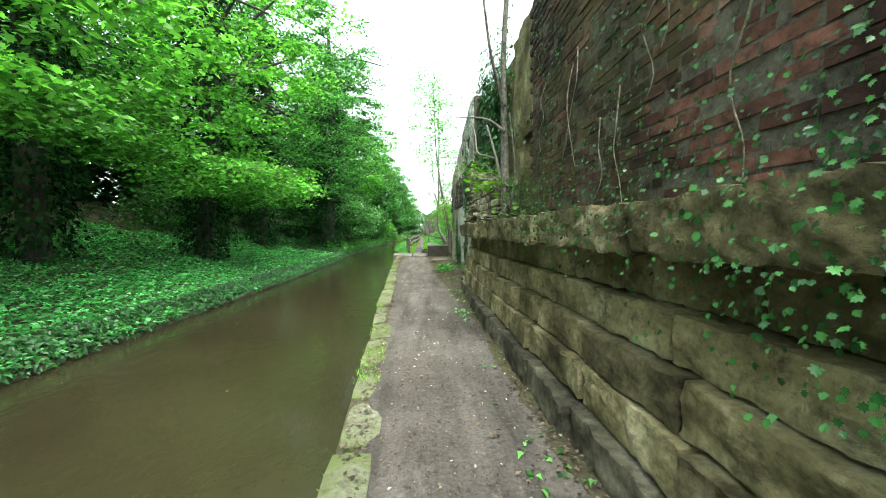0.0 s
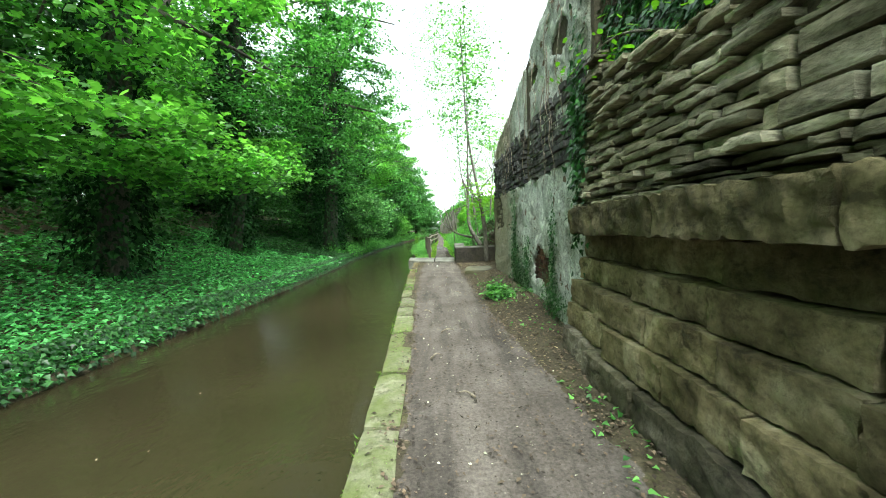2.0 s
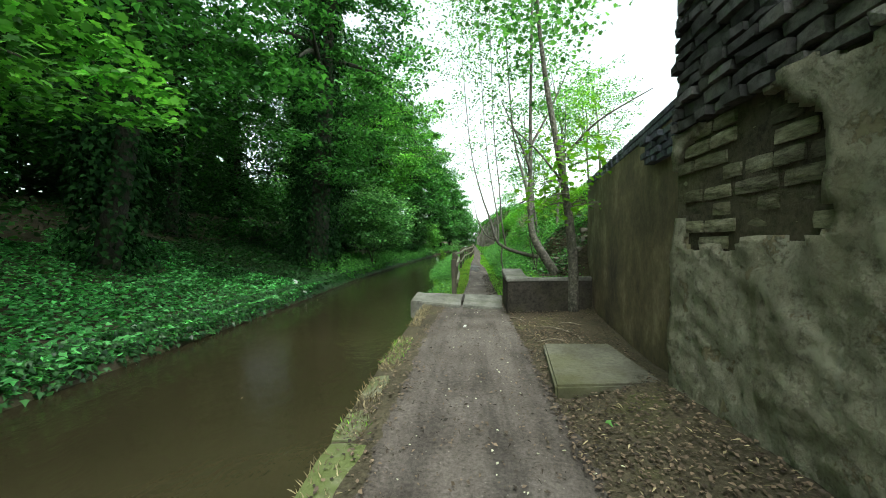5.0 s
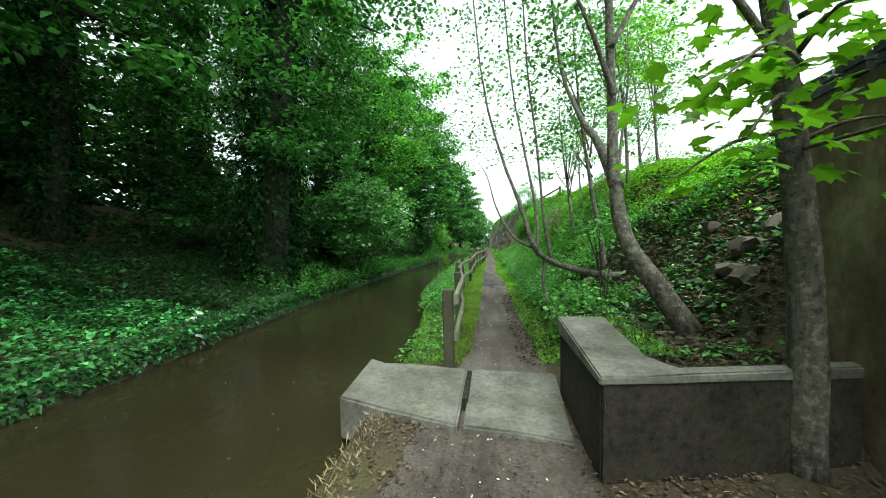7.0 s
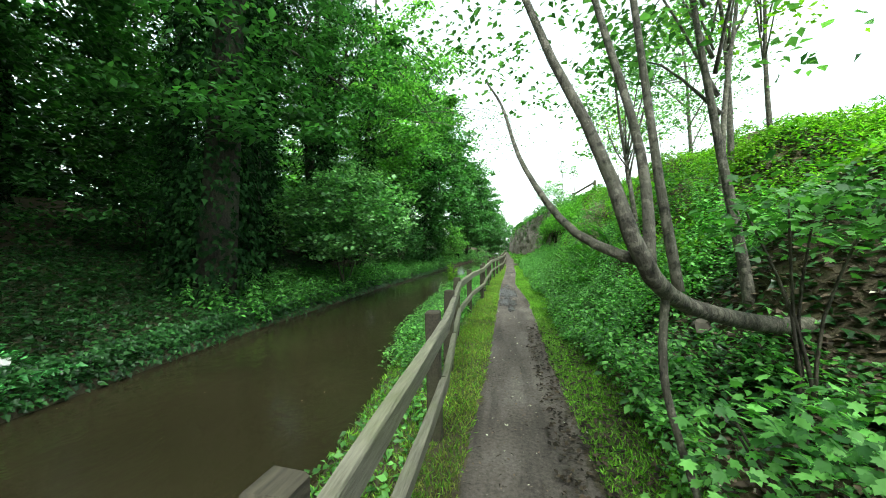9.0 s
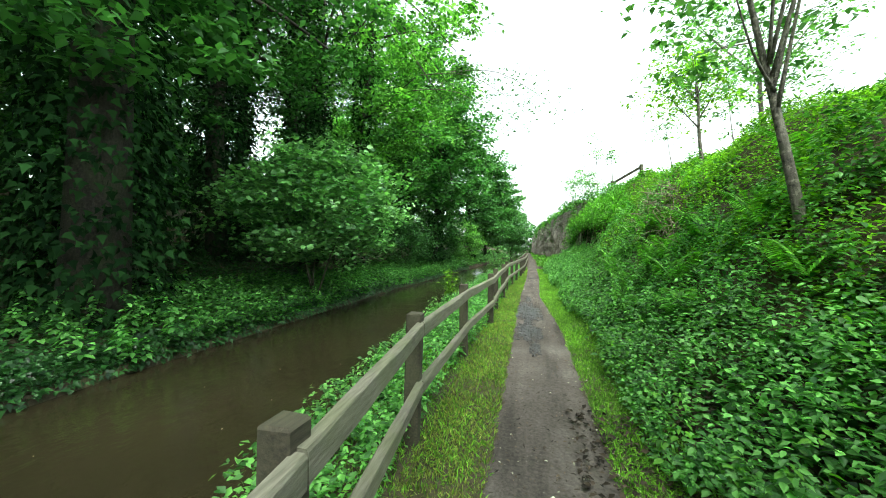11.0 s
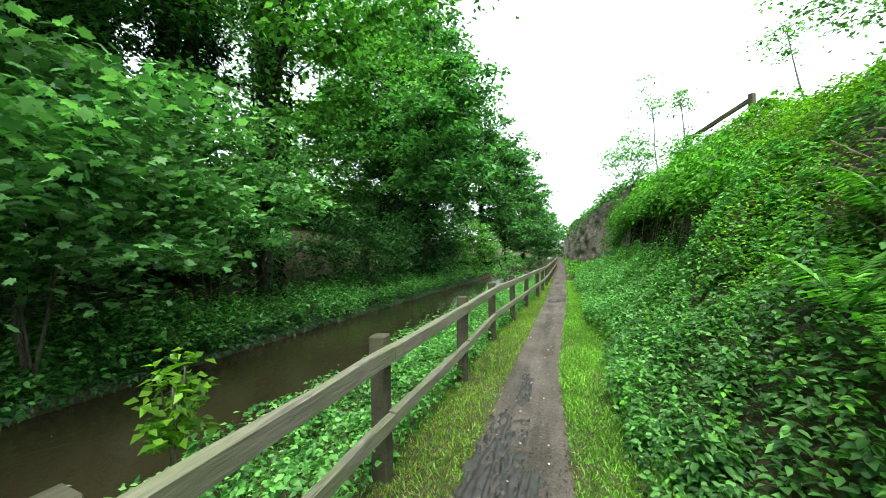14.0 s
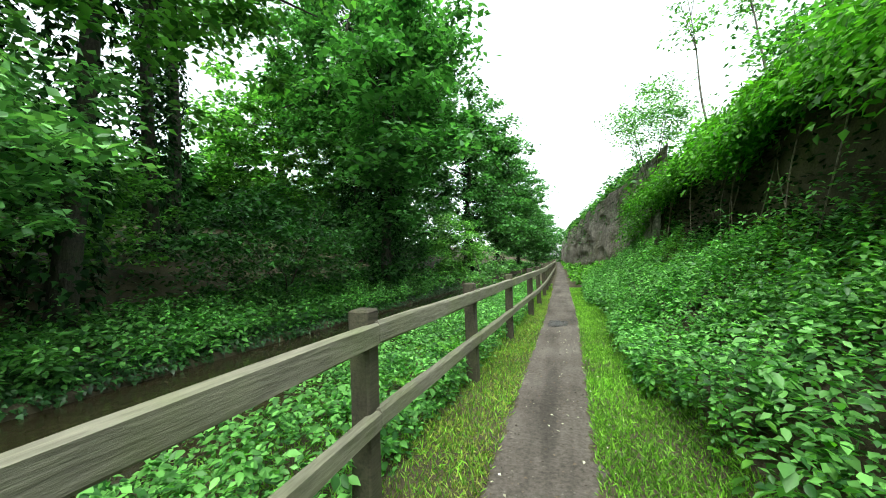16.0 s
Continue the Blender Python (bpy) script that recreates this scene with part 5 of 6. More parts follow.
curved_tree("leaning_tree", "forked grey-barked tree with a curved trunk on the bank",
            [([(3.66, 20.85, 0.6), (3.42, 20.95, 1.02), (3.22, 21.15, 1.45), (3.18, 21.35, 2.05), (3.21, 21.55, 3.0), (3.25, 21.8, 4.8), (3.3, 22.0, 8.5), (3.2, 22.2, 12.5)], 0.115, 0.015),
             ([(3.18, 21.3, 2.0), (3.19, 21.75, 2.45), (3.2, 22.2, 2.8), (3.16, 22.8, 3.3), (3.0, 23.5, 4.6), (2.8, 24.0, 8.0)], 0.075, 0.015),
             ([(3.2, 21.45, 3.0), (2.9, 21.3, 3.7), (2.5, 21.3, 4.6)], 0.04, 0.008),
             ([(3.22, 21.6, 3.6), (3.7, 21.8, 4.5), (4.2, 21.9, 5.6)], 0.04, 0.008)],
            [((2.8, 22.4, 9.0), (2.0, 2.3, 5.0), 190, 28, LEAF_BIRCH, 0.085, "oval"), ((3.9, 22.4, 5.6), (1.6, 1.6, 2.2), 46, 26, LEAF_BIRCH, 0.09, "oval")], 42)
curved_tree("leaning_tree", "many-stemmed tree leaning low from the bank over the path",
            [([(4.2, 23.6, 0.85), (3.65, 23.3, 0.90), (3.2, 22.95, 1.0), (2.75, 22.55, 1.14), (2.45, 22.2, 1.36), (2.3, 22.35, 1.9), (2.02, 22.75, 2.8), (1.75, 23.3, 4.2), (1.5, 23.8, 7.0)], 0.072, 0.008),
             ([(2.5, 22.25, 1.32), (2.5, 22.4, 1.9), (2.36, 22.75, 2.9), (2.2, 23.1, 4.2), (2.0, 23.5, 7.5)], 0.028, 0.008),
             ([(2.72, 22.5, 1.2), (2.62, 22.5, 1.8), (2.55, 22.7, 2.9), (2.42, 22.9, 4.4), (2.3, 23.2, 8.0)], 0.028, 0.008),
             ([(2.5, 22.25, 1.34), (2.2, 22.4, 1.5), (1.98, 22.9, 1.95), (1.85, 23.4, 2.5), (1.72, 23.5, 2.75)], 0.028, 0.006),
             ([(2.62, 22.4, 1.2), (2.6, 22.35, 0.8), (2.72, 22.3, 0.3)], 0.02, 0.016)],
            [((1.9, 24.0, 8.4), (1.9, 2.3, 5.0), 190, 28, LEAF_BIRCH, 0.08, "oval"), ((1.7, 24.6, 4.0), (1.2, 1.4, 1.2), 26, 24, LEAF_BIRCH, 0.08, "oval")], 43)

for k, (x, y, h, lx, ly) in enumerate([(3.9, 24.0, 4.5, -0.5, 0.2), (4.9, 26.3, 5.0, 0.4, 0.5), (5.4, 27.0, 5.5, -0.6, 0.3), (6.6, 28.0, 5.0, -0.4, 0.0), (4.2, 27.5, 4.0, -0.3, 0.6), (5.9, 33.5, 3.0, -0.2, 0.2)]):
    z = float(ground_z(x, y))
    tree("sapling", "slender young tree with light green leaves on the bank", (x, y, z), (lx, ly), h, 0.055, ((x + lx, y + ly, z + h * 0.75), (1.1, 1.1, h * 0.35)), LEAF_LIME if k % 2 else LEAF_BIRCH,
         0.10, 34, 40, BARK, 60 + k, 0, "young trees on the bank", 7, 0.35, 0.5, low=0.3, hollow=0.2)
for k, (x, y, h, lx) in enumerate([(5.35, 43.2, 3.6, -0.25), (5.66, 41.6, 2.1, -0.15), (7.7, 40.2, 2.6, -0.4), (9.0, 38.5, 3.5, -0.2)]):
    z = float(ground_z(x, y))
    tree("sapling", "thin bare-stemmed sapling on the crest of the bank", (x, y, z), (lx, 0.2), h, 0.03, ((x + lx, y + 0.2, z + h * 0.85), (0.45, 0.45, h * 0.22)), LEAF_BIRCH, 0.09, 14, 22, BARK, 80 + k, 0,
         "saplings on the crest", 4, 0.4, 0.35, low=0.6, hollow=0.2)
bush("crest_bush", "rounded grey-green bush on the crest of the bank", (4.75, 45.8, 5.0), (1.1, 1.5, 1.1), 90, 50, LEAF_BIRCH, 0.085, 330)

bush("crest_bush", "low leafy bush under the fence on the crest", (5.15, 39.5, 3.75), (0.6, 0.8, 0.42), 60, 34, LEAF_NETTLE, 0.075, 331, clump_size=0.3)
bush("shrub", "broad green shrub filling the wood beside the canal", (-6.0, 55.0, 2.9), (2.3, 4.0, 2.3), 150, 60, LEAF_MID, 0.16, 311, group="waterside shrubs")

z12 = float(ground_z(12.0, 42.5))
tree("crest_tree", "light green open tree on the crest of the bank", (12.0, 42.5, z12), (-1.0, 0), 10, 0.14, ((11.2, 42.3, z12 + 6.0), (3.4, 3.4, 4.6)), LEAF_BIRCH, 0.17, 150, 44, BARK, 95, 0, "", 9, 0.3, 0.8, low=0.2, hollow=0.3)

# the tree on the ledge
curved_tree("ledge_tree", "small tree rooted on the ledge of the stone wall",
            [([(3.30, 4.68, 1.5), (3.28, 4.64, 1.9), (3.26, 4.6, 2.4), (3.24, 4.55, 2.9), (3.22, 4.45, 3.8), (3.3, 4.3, 5.2)], 0.075, 0.025),
             ([(3.24, 4.48, 2.65), (3.0, 4.6, 2.85), (2.6, 4.9, 2.95)], 0.025, 0.006),
             ([(3.22, 4.45, 2.95), (3.0, 4.2, 3.5), (2.85, 4.0, 4.3)], 0.03, 0.008),
             ([(3.30, 4.75, 1.75), (3.28, 4.98, 2.19), (3.28, 5.32, 2.57), (3.30, 6.07, 3.19)], 0.03, 0.016),
             ([(3.30, 5.2, 2.45), (3.28, 5.89, 2.64), (3.28, 7.0, 2.95), (3.3, 7.4, 3.4), (3.3, 8.2, 3.95)], 0.024, 0.012),
             ([(3.3, 4.6, 1.6), (3.36, 4.45, 2.1), (3.30, 4.5, 2.9)], 0.022, 0.008)],
            [((3.2, 4.3, 5.6), (0.9, 0.9, 0.8), 14, 22, LEAF_LIME, 0.10, "lobed")], 44)
spray("lime_branch", "sprig of bright yellow-green leaves over the ledge", (3.28, 4.7, 1.9), (2.9, 4.5, 1.98), 46, LEAF_LIME, 0.085, 54, "round", width=0.30, droop=0.1)
spray("lime_branch", "sprig of bright yellow-green leaves over the ledge", (3.28, 4.8, 2.0), (3.0, 5.6, 2.3), 60, LEAF_LIME, 0.075, 58, "round", width=0.36)
spray("lime_branch", "sprig of bright yellow-green leaves over the ledge", (3.3, 4.5, 1.65), (3.08, 3.9, 1.62), 20, LEAF_LIME, 0.07, 55, "round", width=0.25)
spray("lime_branch", "sprig of bright yellow-green leaves over the wall top", (3.5, 6.4, 2.4), (3.3, 7.6, 2.75), 80, LEAF_LIME, 0.06, 56, "round", width=0.5)
spray("lime_branch", "sprig of bright yellow-green leaves over the wall top", (3.6, 8.0, 2.8), (3.35, 9.2, 3.05), 80, LEAF_LIME, 0.06, 57, "round", width=0.5)
for k, (x, y, z) in enumerate([(1.3, 34.6, 5.0), (1.8, 34.0, 5.2), (2.6, 34.6, 5.5)]):
    spray("hanging_branch", "thin branch tip hanging dark leaves against the sky", (x - 3.4, y + 1.0, z + 1.8), (x, y, z), 240, LEAF_DEEP, 0.11, 70 + k, "oval", width=0.9)


def carpet(name, label, x0, x1, y0, y1, density, material, size, seed, shape="oval", high=0.15, keep=None, flat=0.6, category="plants", tilt=-0.1, patchy=0.0):
    """Low plants over the ground: leaves at random places and heights, one mass."""
    shape = "broad" if shape == "oval" and size > 0.06 else shape
    rng = np.random.default_rng(seed)
    n = int((x1 - x0) * (y1 - y0) * density)
    x, y = rng.uniform(x0, x1, n), rng.uniform(y0, y1, n)
    if keep is not None:
        ok = keep(x, y)
        x, y = x[ok], y[ok]
    if patchy:
        ok = np.sin(2.3 * x + 1.1 * y) + np.sin(3.1 * y - 1.7 * x + seed) + rng.normal(0, 0.7, len(x)) > patchy
        x, y = x[ok], y[ok]
    n = len(x)
    swell = 0.55 + 0.28 * np.sin(1.9 * x + 0.8 * y + seed) * np.sin(1.3 * y + seed) + 0.25 * np.sin(4.3 * x - 2.9 * y) * np.sin(3.7 * y + 1.3 * x + seed)
    z = ground_z(x, y) + high * swell * rng.uniform(0, 1, n) ** 0.6
    ways, ups = spread(rng, n, flat)
    ways[:, 2] += tilt + 0.25
    me = leaves(name, np.stack([x, y, z], 1), ways, ups, rng.uniform(0.6, 1.3, n) * size, material, shape)
    return tagged(new(name, me), label, category, kind="stuff")


def standing(name, label, x0, x1, y0, y1, density, material, size, seed, high=0.7, per=34, keep=None, category="plants", shape="oval"):
    """Upright leafy plants, each a column of drooping leaves, one mass."""
    shape = "broad" if shape == "oval" else shape
    rng = np.random.default_rng(seed)
    n = int((x1 - x0) * (y1 - y0) * density)
    x, y = rng.uniform(x0, x1, n), rng.uniform(y0, y1, n)
    if keep is not None:
        ok = keep(x, y)
        x, y = x[ok], y[ok]
    n = len(x)
    h = high * rng.uniform(0.45, 1.1, n) * (0.75 + 0.4 * np.sin(1.7 * x + seed) * np.sin(1.1 * y + 2 * seed))
    i = np.repeat(np.arange(n), per)
    m = len(i)
    f = rng.uniform(0.15, 1.0, m)
    a = rng.uniform(0, 2 * np.pi, m)
    out = np.stack([np.cos(a), np.sin(a), np.zeros(m)], 1)
    lean = rng.normal(0, 0.16, (n, 2))
    at = np.stack([x[i] + lean[i, 0] * f * h[i], y[i] + lean[i, 1] * f * h[i], ground_z(x, y)[i] + f * h[i]], 1) + out * (0.09 * (1.15 - f) * h[i] / high)[:, None]
    ways = out + np.stack([np.zeros(m), np.zeros(m), rng.normal(-0.25, 0.3, m)], 1)
    ups = np.stack([rng.normal(0, 0.3, m), rng.normal(0, 0.3, m), np.ones(m)], 1) + out * 0.35
    sizes = size * (1.25 - 0.6 * f) * rng.uniform(0.7, 1.25, m)
    return tagged(new(name, leaves(name, at, ways, ups, sizes, material, shape)), label, category, kind="stuff")


def grass(name, label, x0, x1, y0, y1, density, material, length, seed, keep=None):
    rng = np.random.default_rng(seed)
    n = int((x1 - x0) * (y1 - y0) * density)
    x, y = rng.uniform(x0, x1, n), rng.uniform(y0, y1, n)
    if keep is not None:
        ok = keep(x, y)
        x, y = x[ok], y[ok]
    n = len(x)
    ways = np.stack([rng.normal(0, 0.9, n), rng.normal(0, 0.9, n), np.ones(n)], 1)
    ups = np.stack([rng.normal(0, 1, n), rng.normal(0, 1, n), np.full(n, 0.2)], 1)
    ln = rng.uniform(0.4, 1.3, n) * length
    me = leaves(name, np.stack([x, y, ground_z(x, y) - 0.01], 1), ways, ups, ln, material, "wide_blade")
    return tagged(new(name, me), label, "grass", kind="stuff")


LEAF_SHAPES["wide_blade"] = (np.array([(-0.04, 0, 0), (0.04, 0, 0), (0.025, 0.55, 0.04), (0.0, 1, 0.30)]), np.array([(0, 1, 2), (0, 2, 3)]))


def on_far_bank(x, y):
    return (x < far_x(y) + 0.1) & (x > -9.3 + 0.5 * np.sin(1.3 * y) + 0.4 * np.sin(3.1 * y + 1))


carpet("ivy_bank", "glossy green ivy covering the far canal bank", -10.2, -2.75, -4, 24, 440, LEAF_BANK, 0.095, 201, "ivy", 0.14, on_far_bank, 0.55, "ivy")
carpet("bank_plants", "mixed green plants along the far water's edge", -5.6, -2.7, 24, 48, 420, LEAF_NETTLE, 0.10, 202, "oval", 0.45, lambda x, y: on_far_bank(x, y) & (y > 28.5), 0.4, "plants")
carpet("bank_ivy_dark", "darker trailing ivy on the shaded far bank", -9.0, -2.75, 22, 36, 520, LEAF_IVY, 0.085, 203, "ivy", 0.16, on_far_bank, 0.5, "ivy")
carpet("far_bank_plants", "green plants along the distant water's edge", -5.0, -0.9, 48, 90, 90, LEAF_NETTLE, 0.17, 204, "oval", 0.8, on_far_bank, 0.4, "plants")
carpet("wood_floor_plants", "sparse dark plants on the shaded wood floor", -13, -6, -6, 50, 40, LEAF_DEEP, 0.14, 205, "oval", 0.3, None, 0.5, "plants")


def bank_fringe():
    """Ivy and grass hanging over the far edge down to the water."""
    rng = np.random.default_rng(271)
    n = 34000
    y = rng.uniform(-4, 52, n)
    drop = rng.uniform(0, 1, n)
    x = far_x(y) - 0.42 + 0.46 * drop + rng.normal(0, 0.03, n)
    z = 0.03 - 0.33 * drop ** 1.4 + rng.uniform(-0.02, 0.07, n)
    ways = np.stack([rng.normal(0.5, 0.3, n), rng.normal(0, 0.4, n), rng.normal(-0.5, 0.3, n)], 1)
    ups = np.stack([np.full(n, 0.8), rng.normal(0, 0.4, n), np.ones(n)], 1)
    me = leaves("bank_fringe", np.stack([x, y, z], 1), ways, ups, rng.uniform(0.05, 0.10, n), LEAF_IVY, "ivy")
    tagged(new("bank_fringe", me), "dark ivy hanging over the far bank's edge to the water", "ivy", kind="stuff")


bank_fringe()


def beside_path(x, y):
    return (x > path_r(y) + 0.03)


def verge_left(x, y):
    return (x < path_l(y) - 0.02) & (x > kerb_x(y))


grass("verge_grass", "short bright grass verge beside the path", 2.2, 3.0, 21.6, 48, 8000, GRASS, 0.052, 211, beside_path)
grass("fence_grass", "short yellow-green grass between the path and the fence", 1.15, 1.95, 21.5, 48, 6500, GRASS_DRY, 0.042, 212, verge_left)
grass("fence_grass_green", "green grass under the fence", 0.0, 1.8, 21.5, 50, 2600, GRASS, 0.055, 213, verge_left)
carpet("bed_weeds", "green weeds growing in the concrete bed", 2.9, 4.1, 20.05, 21.5, 420, LEAF_NETTLE, 0.06, 248, "oval", 0.14, None, 0.5, "weeds")
grass("bed_grass", "tuft of grass in the concrete bed", 2.85, 3.25, 20.1, 21.6, 5000, GRASS, 0.075, 214)
grass("kerb_grass", "tufts of grass along the stone coping", 0.75, 1.85, -3, 20, 1000, GRASS, 0.045, 215, lambda x, y: (x < kerb_x(y) + 0.22) & (x > kerb_x(y) - 0.02) & (np.sin(1.9 * y) + np.sin(3.7 * y + 1) > 0.1))
grass("edge_grass", "dry grass hanging over the earth edge of the canal", 0.7, 1.3, 14.5, 20.3, 1700, STRAW, 0.06, 218, lambda x, y: (x < kerb_x(y) + 0.20) & (x > kerb_x(y) - 0.01) & (np.sin(2.3 * y) + np.sin(4.1 * y) > -0.9))
carpet("waterside_weeds", "leafy weeds and nettles between the fence and the canal", -0.15, 1.45, 24.5, 50, 1300, LEAF_NETTLE, 0.052, 216, "oval", 0.36, lambda x, y: (x > kerb_x(y) - 0.12) & (x < fence_x(y) - 0.02), 0.45, "weeds")
carpet("waterside_weeds_near", "grassy weeds between the fence and the canal", 0.7, 1.45, 21.5, 27, 420, LEAF_NETTLE, 0.06, 217, "oval", 0.16, lambda x, y: (x > kerb_x(y) - 0.1) & (x < fence_x(y) - 0.05), 0.45, "weeds")


def slope_plants(x, y):
    return (x > 2.78 + 0.12 * np.sin(1.1 * y)) & ~((y < 21.9) & (x < 3.3)) & ~((y < 24.8) & (x > 3.15 + 0.2 * np.sin(3 * y)) & (np.sin(5 * x + 2 * y) < 0.75))


def hollow(x, y):
    """The bare undercut face beneath the crest."""
    return (x > 4.66 + 0.1 * np.sin(2.2 * y)) & (x < 5.12) & (y > 37.2) & (y < 47)


def not_hollow(x, y):
    return ~hollow(x, y)


carpet("slope_nettles", "dense nettles and brambles covering the bank beside the path", 2.7, 5.2, 22.5, 48, 1900, LEAF_NETTLE, 0.050, 221, "oval", 0.55, lambda x, y: slope_plants(x, y) & not_hollow(x, y) & ((x < 4.35 + 0.2 * np.sin(1.3 * y)) | (y < 26) | (y > 36.5)), 0.45, "nettles")
carpet("slope_brambles", "bright bramble leaves on the upper bank", 3.95, 7.2, 25.5, 46, 1500, LEAF_LIME, 0.055, 222, "oval", 0.4, not_hollow, 0.45, "brambles", patchy=-1.5)
standing("nettles", "stands of nettles and leafy weeds on the bank beside the path", 2.75, 5.0, 23.0, 48, 20, LEAF_NETTLE, 0.072, 261, 0.8, 44, lambda x, y: slope_plants(x, y) & not_hollow(x, y), "nettles")
standing("pale_nettles", "paler young weeds along the foot of the bank", 2.7, 4.4, 22.5, 48, 7, LEAF_FERN, 0.06, 262, 0.7, 34, slope_plants, "weeds")
standing("bank_weeds", "upright weeds along the far water's edge", -5.2, -2.9, 27, 50, 16, LEAF_NETTLE, 0.11, 263, 0.75, 30, on_far_bank, "weeds")
standing("fence_weeds", "leafy weeds standing between the fence and the canal", -0.05, 1.3, 25.5, 50, 16, LEAF_NETTLE, 0.075, 264, 0.5, 24, lambda x, y: (x > kerb_x(y) - 0.05) & (x < fence_x(y) - 0.06), "weeds")
carpet("litter_plants", "low green plants among the dead leaves on the bank", 3.3, 6.0, 20.9, 27, 260, LEAF_NETTLE, 0.065, 228, "ivy", 0.15, None, 0.4, "weeds", patchy=0.2)
carpet("upper_weeds", "low bright weeds over the upper bank", 4.9, 9.0, 20.8, 27.5, 420, LEAF_LIME, 0.07, 229, "oval", 0.30, None, 0.45, "weeds", patchy=-0.2)
carpet("slope_ivy", "ivy and leaf litter plants on the lower bank", 3.2, 6.2, 20.8, 27, 420, LEAF_IVY, 0.085, 223, "ivy", 0.12, None, 0.5, "ivy", patchy=0.0)
carpet("crest_grass_plants", "yellow-green growth along the crest of the bank", 5.2, 9.5, 22, 44, 160, LEAF_FERN, 0.14, 224, "frond", 0.3, None, 0.2, "plants", 0.5)
carpet("far_verge_plants", "green growth at the foot of the distant cutting", 2.3, 5.5, 48, 110, 60, LEAF_FERN, 0.2, 225, "oval", 0.6, lambda x, y: x > path_r(y) + 0.2, 0.4, "plants")
carpet("cliff_top_bushes", "bushes hanging over the top of the distant cutting", 3.0, 8.0, 46, 110, 60, LEAF_DEEP, 0.22, 226, "oval", 1.2, lambda x, y: (x > cliff_x(y) + 0.2) & (x < cliff_x(y) + 3), 0.4, "bushes")
carpet("cutting_growth", "green growth hanging down the face of the cutting", 2.6, 5.6, 44, 66, 1100, LEAF_NETTLE, 0.11, 230, "oval", 0.35, lambda x, y: (x > cliff_x(y) + 0.25) & (x < cliff_x(y) + 0.8), 0.3, "plants", patchy=0.1)
carpet("hanging_bushes", "bushes hanging over the hollow under the crest", 4.9, 6.6, 38, 50, 420, LEAF_FERN, 0.10, 227, "oval", 0.7, lambda x, y: x > 5.1, 0.4, "bushes")


def crest_fringe():
    """Growth drooping from the crest over the hollow, in uneven clumps."""
    rng = np.random.default_rng(275)
    clumps = 440
    cy = rng.uniform(36.6, 48.5, clumps)
    reach = rng.uniform(0, 1, clumps) ** 1.2 * (0.75 + 0.3 * np.sin(1.9 * cy))
    cx = 5.2 - reach
    cz = ground_z(np.full(clumps, 5.25), cy) + 0.10 - 0.55 * reach ** 1.3 - rng.uniform(0, 0.35, clumps)
    k = np.repeat(np.arange(clumps), 75)
    n = len(k)
    at = np.stack([cx[k], cy[k], cz[k]], 1) + rng.normal(0, 1, (n, 3)) * np.array([0.17, 0.24, 0.14])
    ways = np.stack([rng.normal(-0.5, 0.4, n), rng.normal(0, 0.5, n), rng.normal(-0.4, 0.35, n)], 1)
    ups = np.stack([rng.normal(-0.5, 0.4, n), rng.normal(0, 0.4, n), np.ones(n)], 1)
    tagged(new("crest_fringe", leaves("crest_fringe", at, ways, ups, rng.uniform(0.06, 0.115, n), LEAF_FERN, "oval")), "yellow-green bushes drooping from the crest over a dark hollow", "bushes", kind="stuff")
    t = thing("creeper", "pale bare creeper hanging from the crest over the hollow", "creeper")
    rnd = random.Random(276)
    for i in range(16):
        y = rnd.uniform(37.5, 46)
        x = rnd.uniform(4.5, 4.8)
        z = float(ground_z(5.25, y)) + rnd.uniform(-0.3, 0.2)
        foot = float(ground_z(x - 0.15, y)) + 0.1
        part("stem", limb_mesh("stem", [(x + 0.3, y, z), (x + 0.1, y + rnd.uniform(-0.4, 0.4), (z + foot) / 2 + rnd.uniform(-0.1, 0.3)), (x - 0.12, y + rnd.uniform(-0.5, 0.5), foot)], 0.012, 0.006, TWIG, 9, 5, i), None, t)


crest_fringe()
# near-black leaves added to darken the hollow as its overhang would
carpet("hollow_shade_leaves", "near-black ivy leaves imitating the shade in the hollow under the crest", 4.6, 5.2, 37.0, 47, 900, LEAF_GLOOM, 0.09, 277, "ivy", 0.25, hollow, 0.3, "ivy")


def wall_ivy(name, label, patches, material, size, seed, shape="ivy"):
    """Ivy hanging on a wall's face: patches of (x, y, z, spread y, spread z, count)."""
    rng = np.random.default_rng(seed)
    at = []
    for x, y, z, sy, sz, n in patches:
        n = int(n * 2.2)
        p = rng.normal(0, 1, (n, 3)) * np.array([0.025, sy * 0.5, sz * 0.5]) + np.array([x, y, z])
        p[:, 0] = x - np.abs(p[:, 0] - x)
        at.append(p)
    at = np.concatenate(at)
    n = len(at)
    ways = np.stack([rng.normal(-0.25, 0.2, n), rng.normal(0, 0.5, n), rng.normal(-0.7, 0.35, n)], 1)
    ups = np.stack([-np.ones(n), rng.normal(0, 0.45, n), rng.normal(0.45, 0.35, n)], 1)
    return tagged(new(name, leaves(name, at, ways, ups, rng.uniform(0.6, 1.3, n) * size, material, shape)), label, "ivy", kind="stuff")


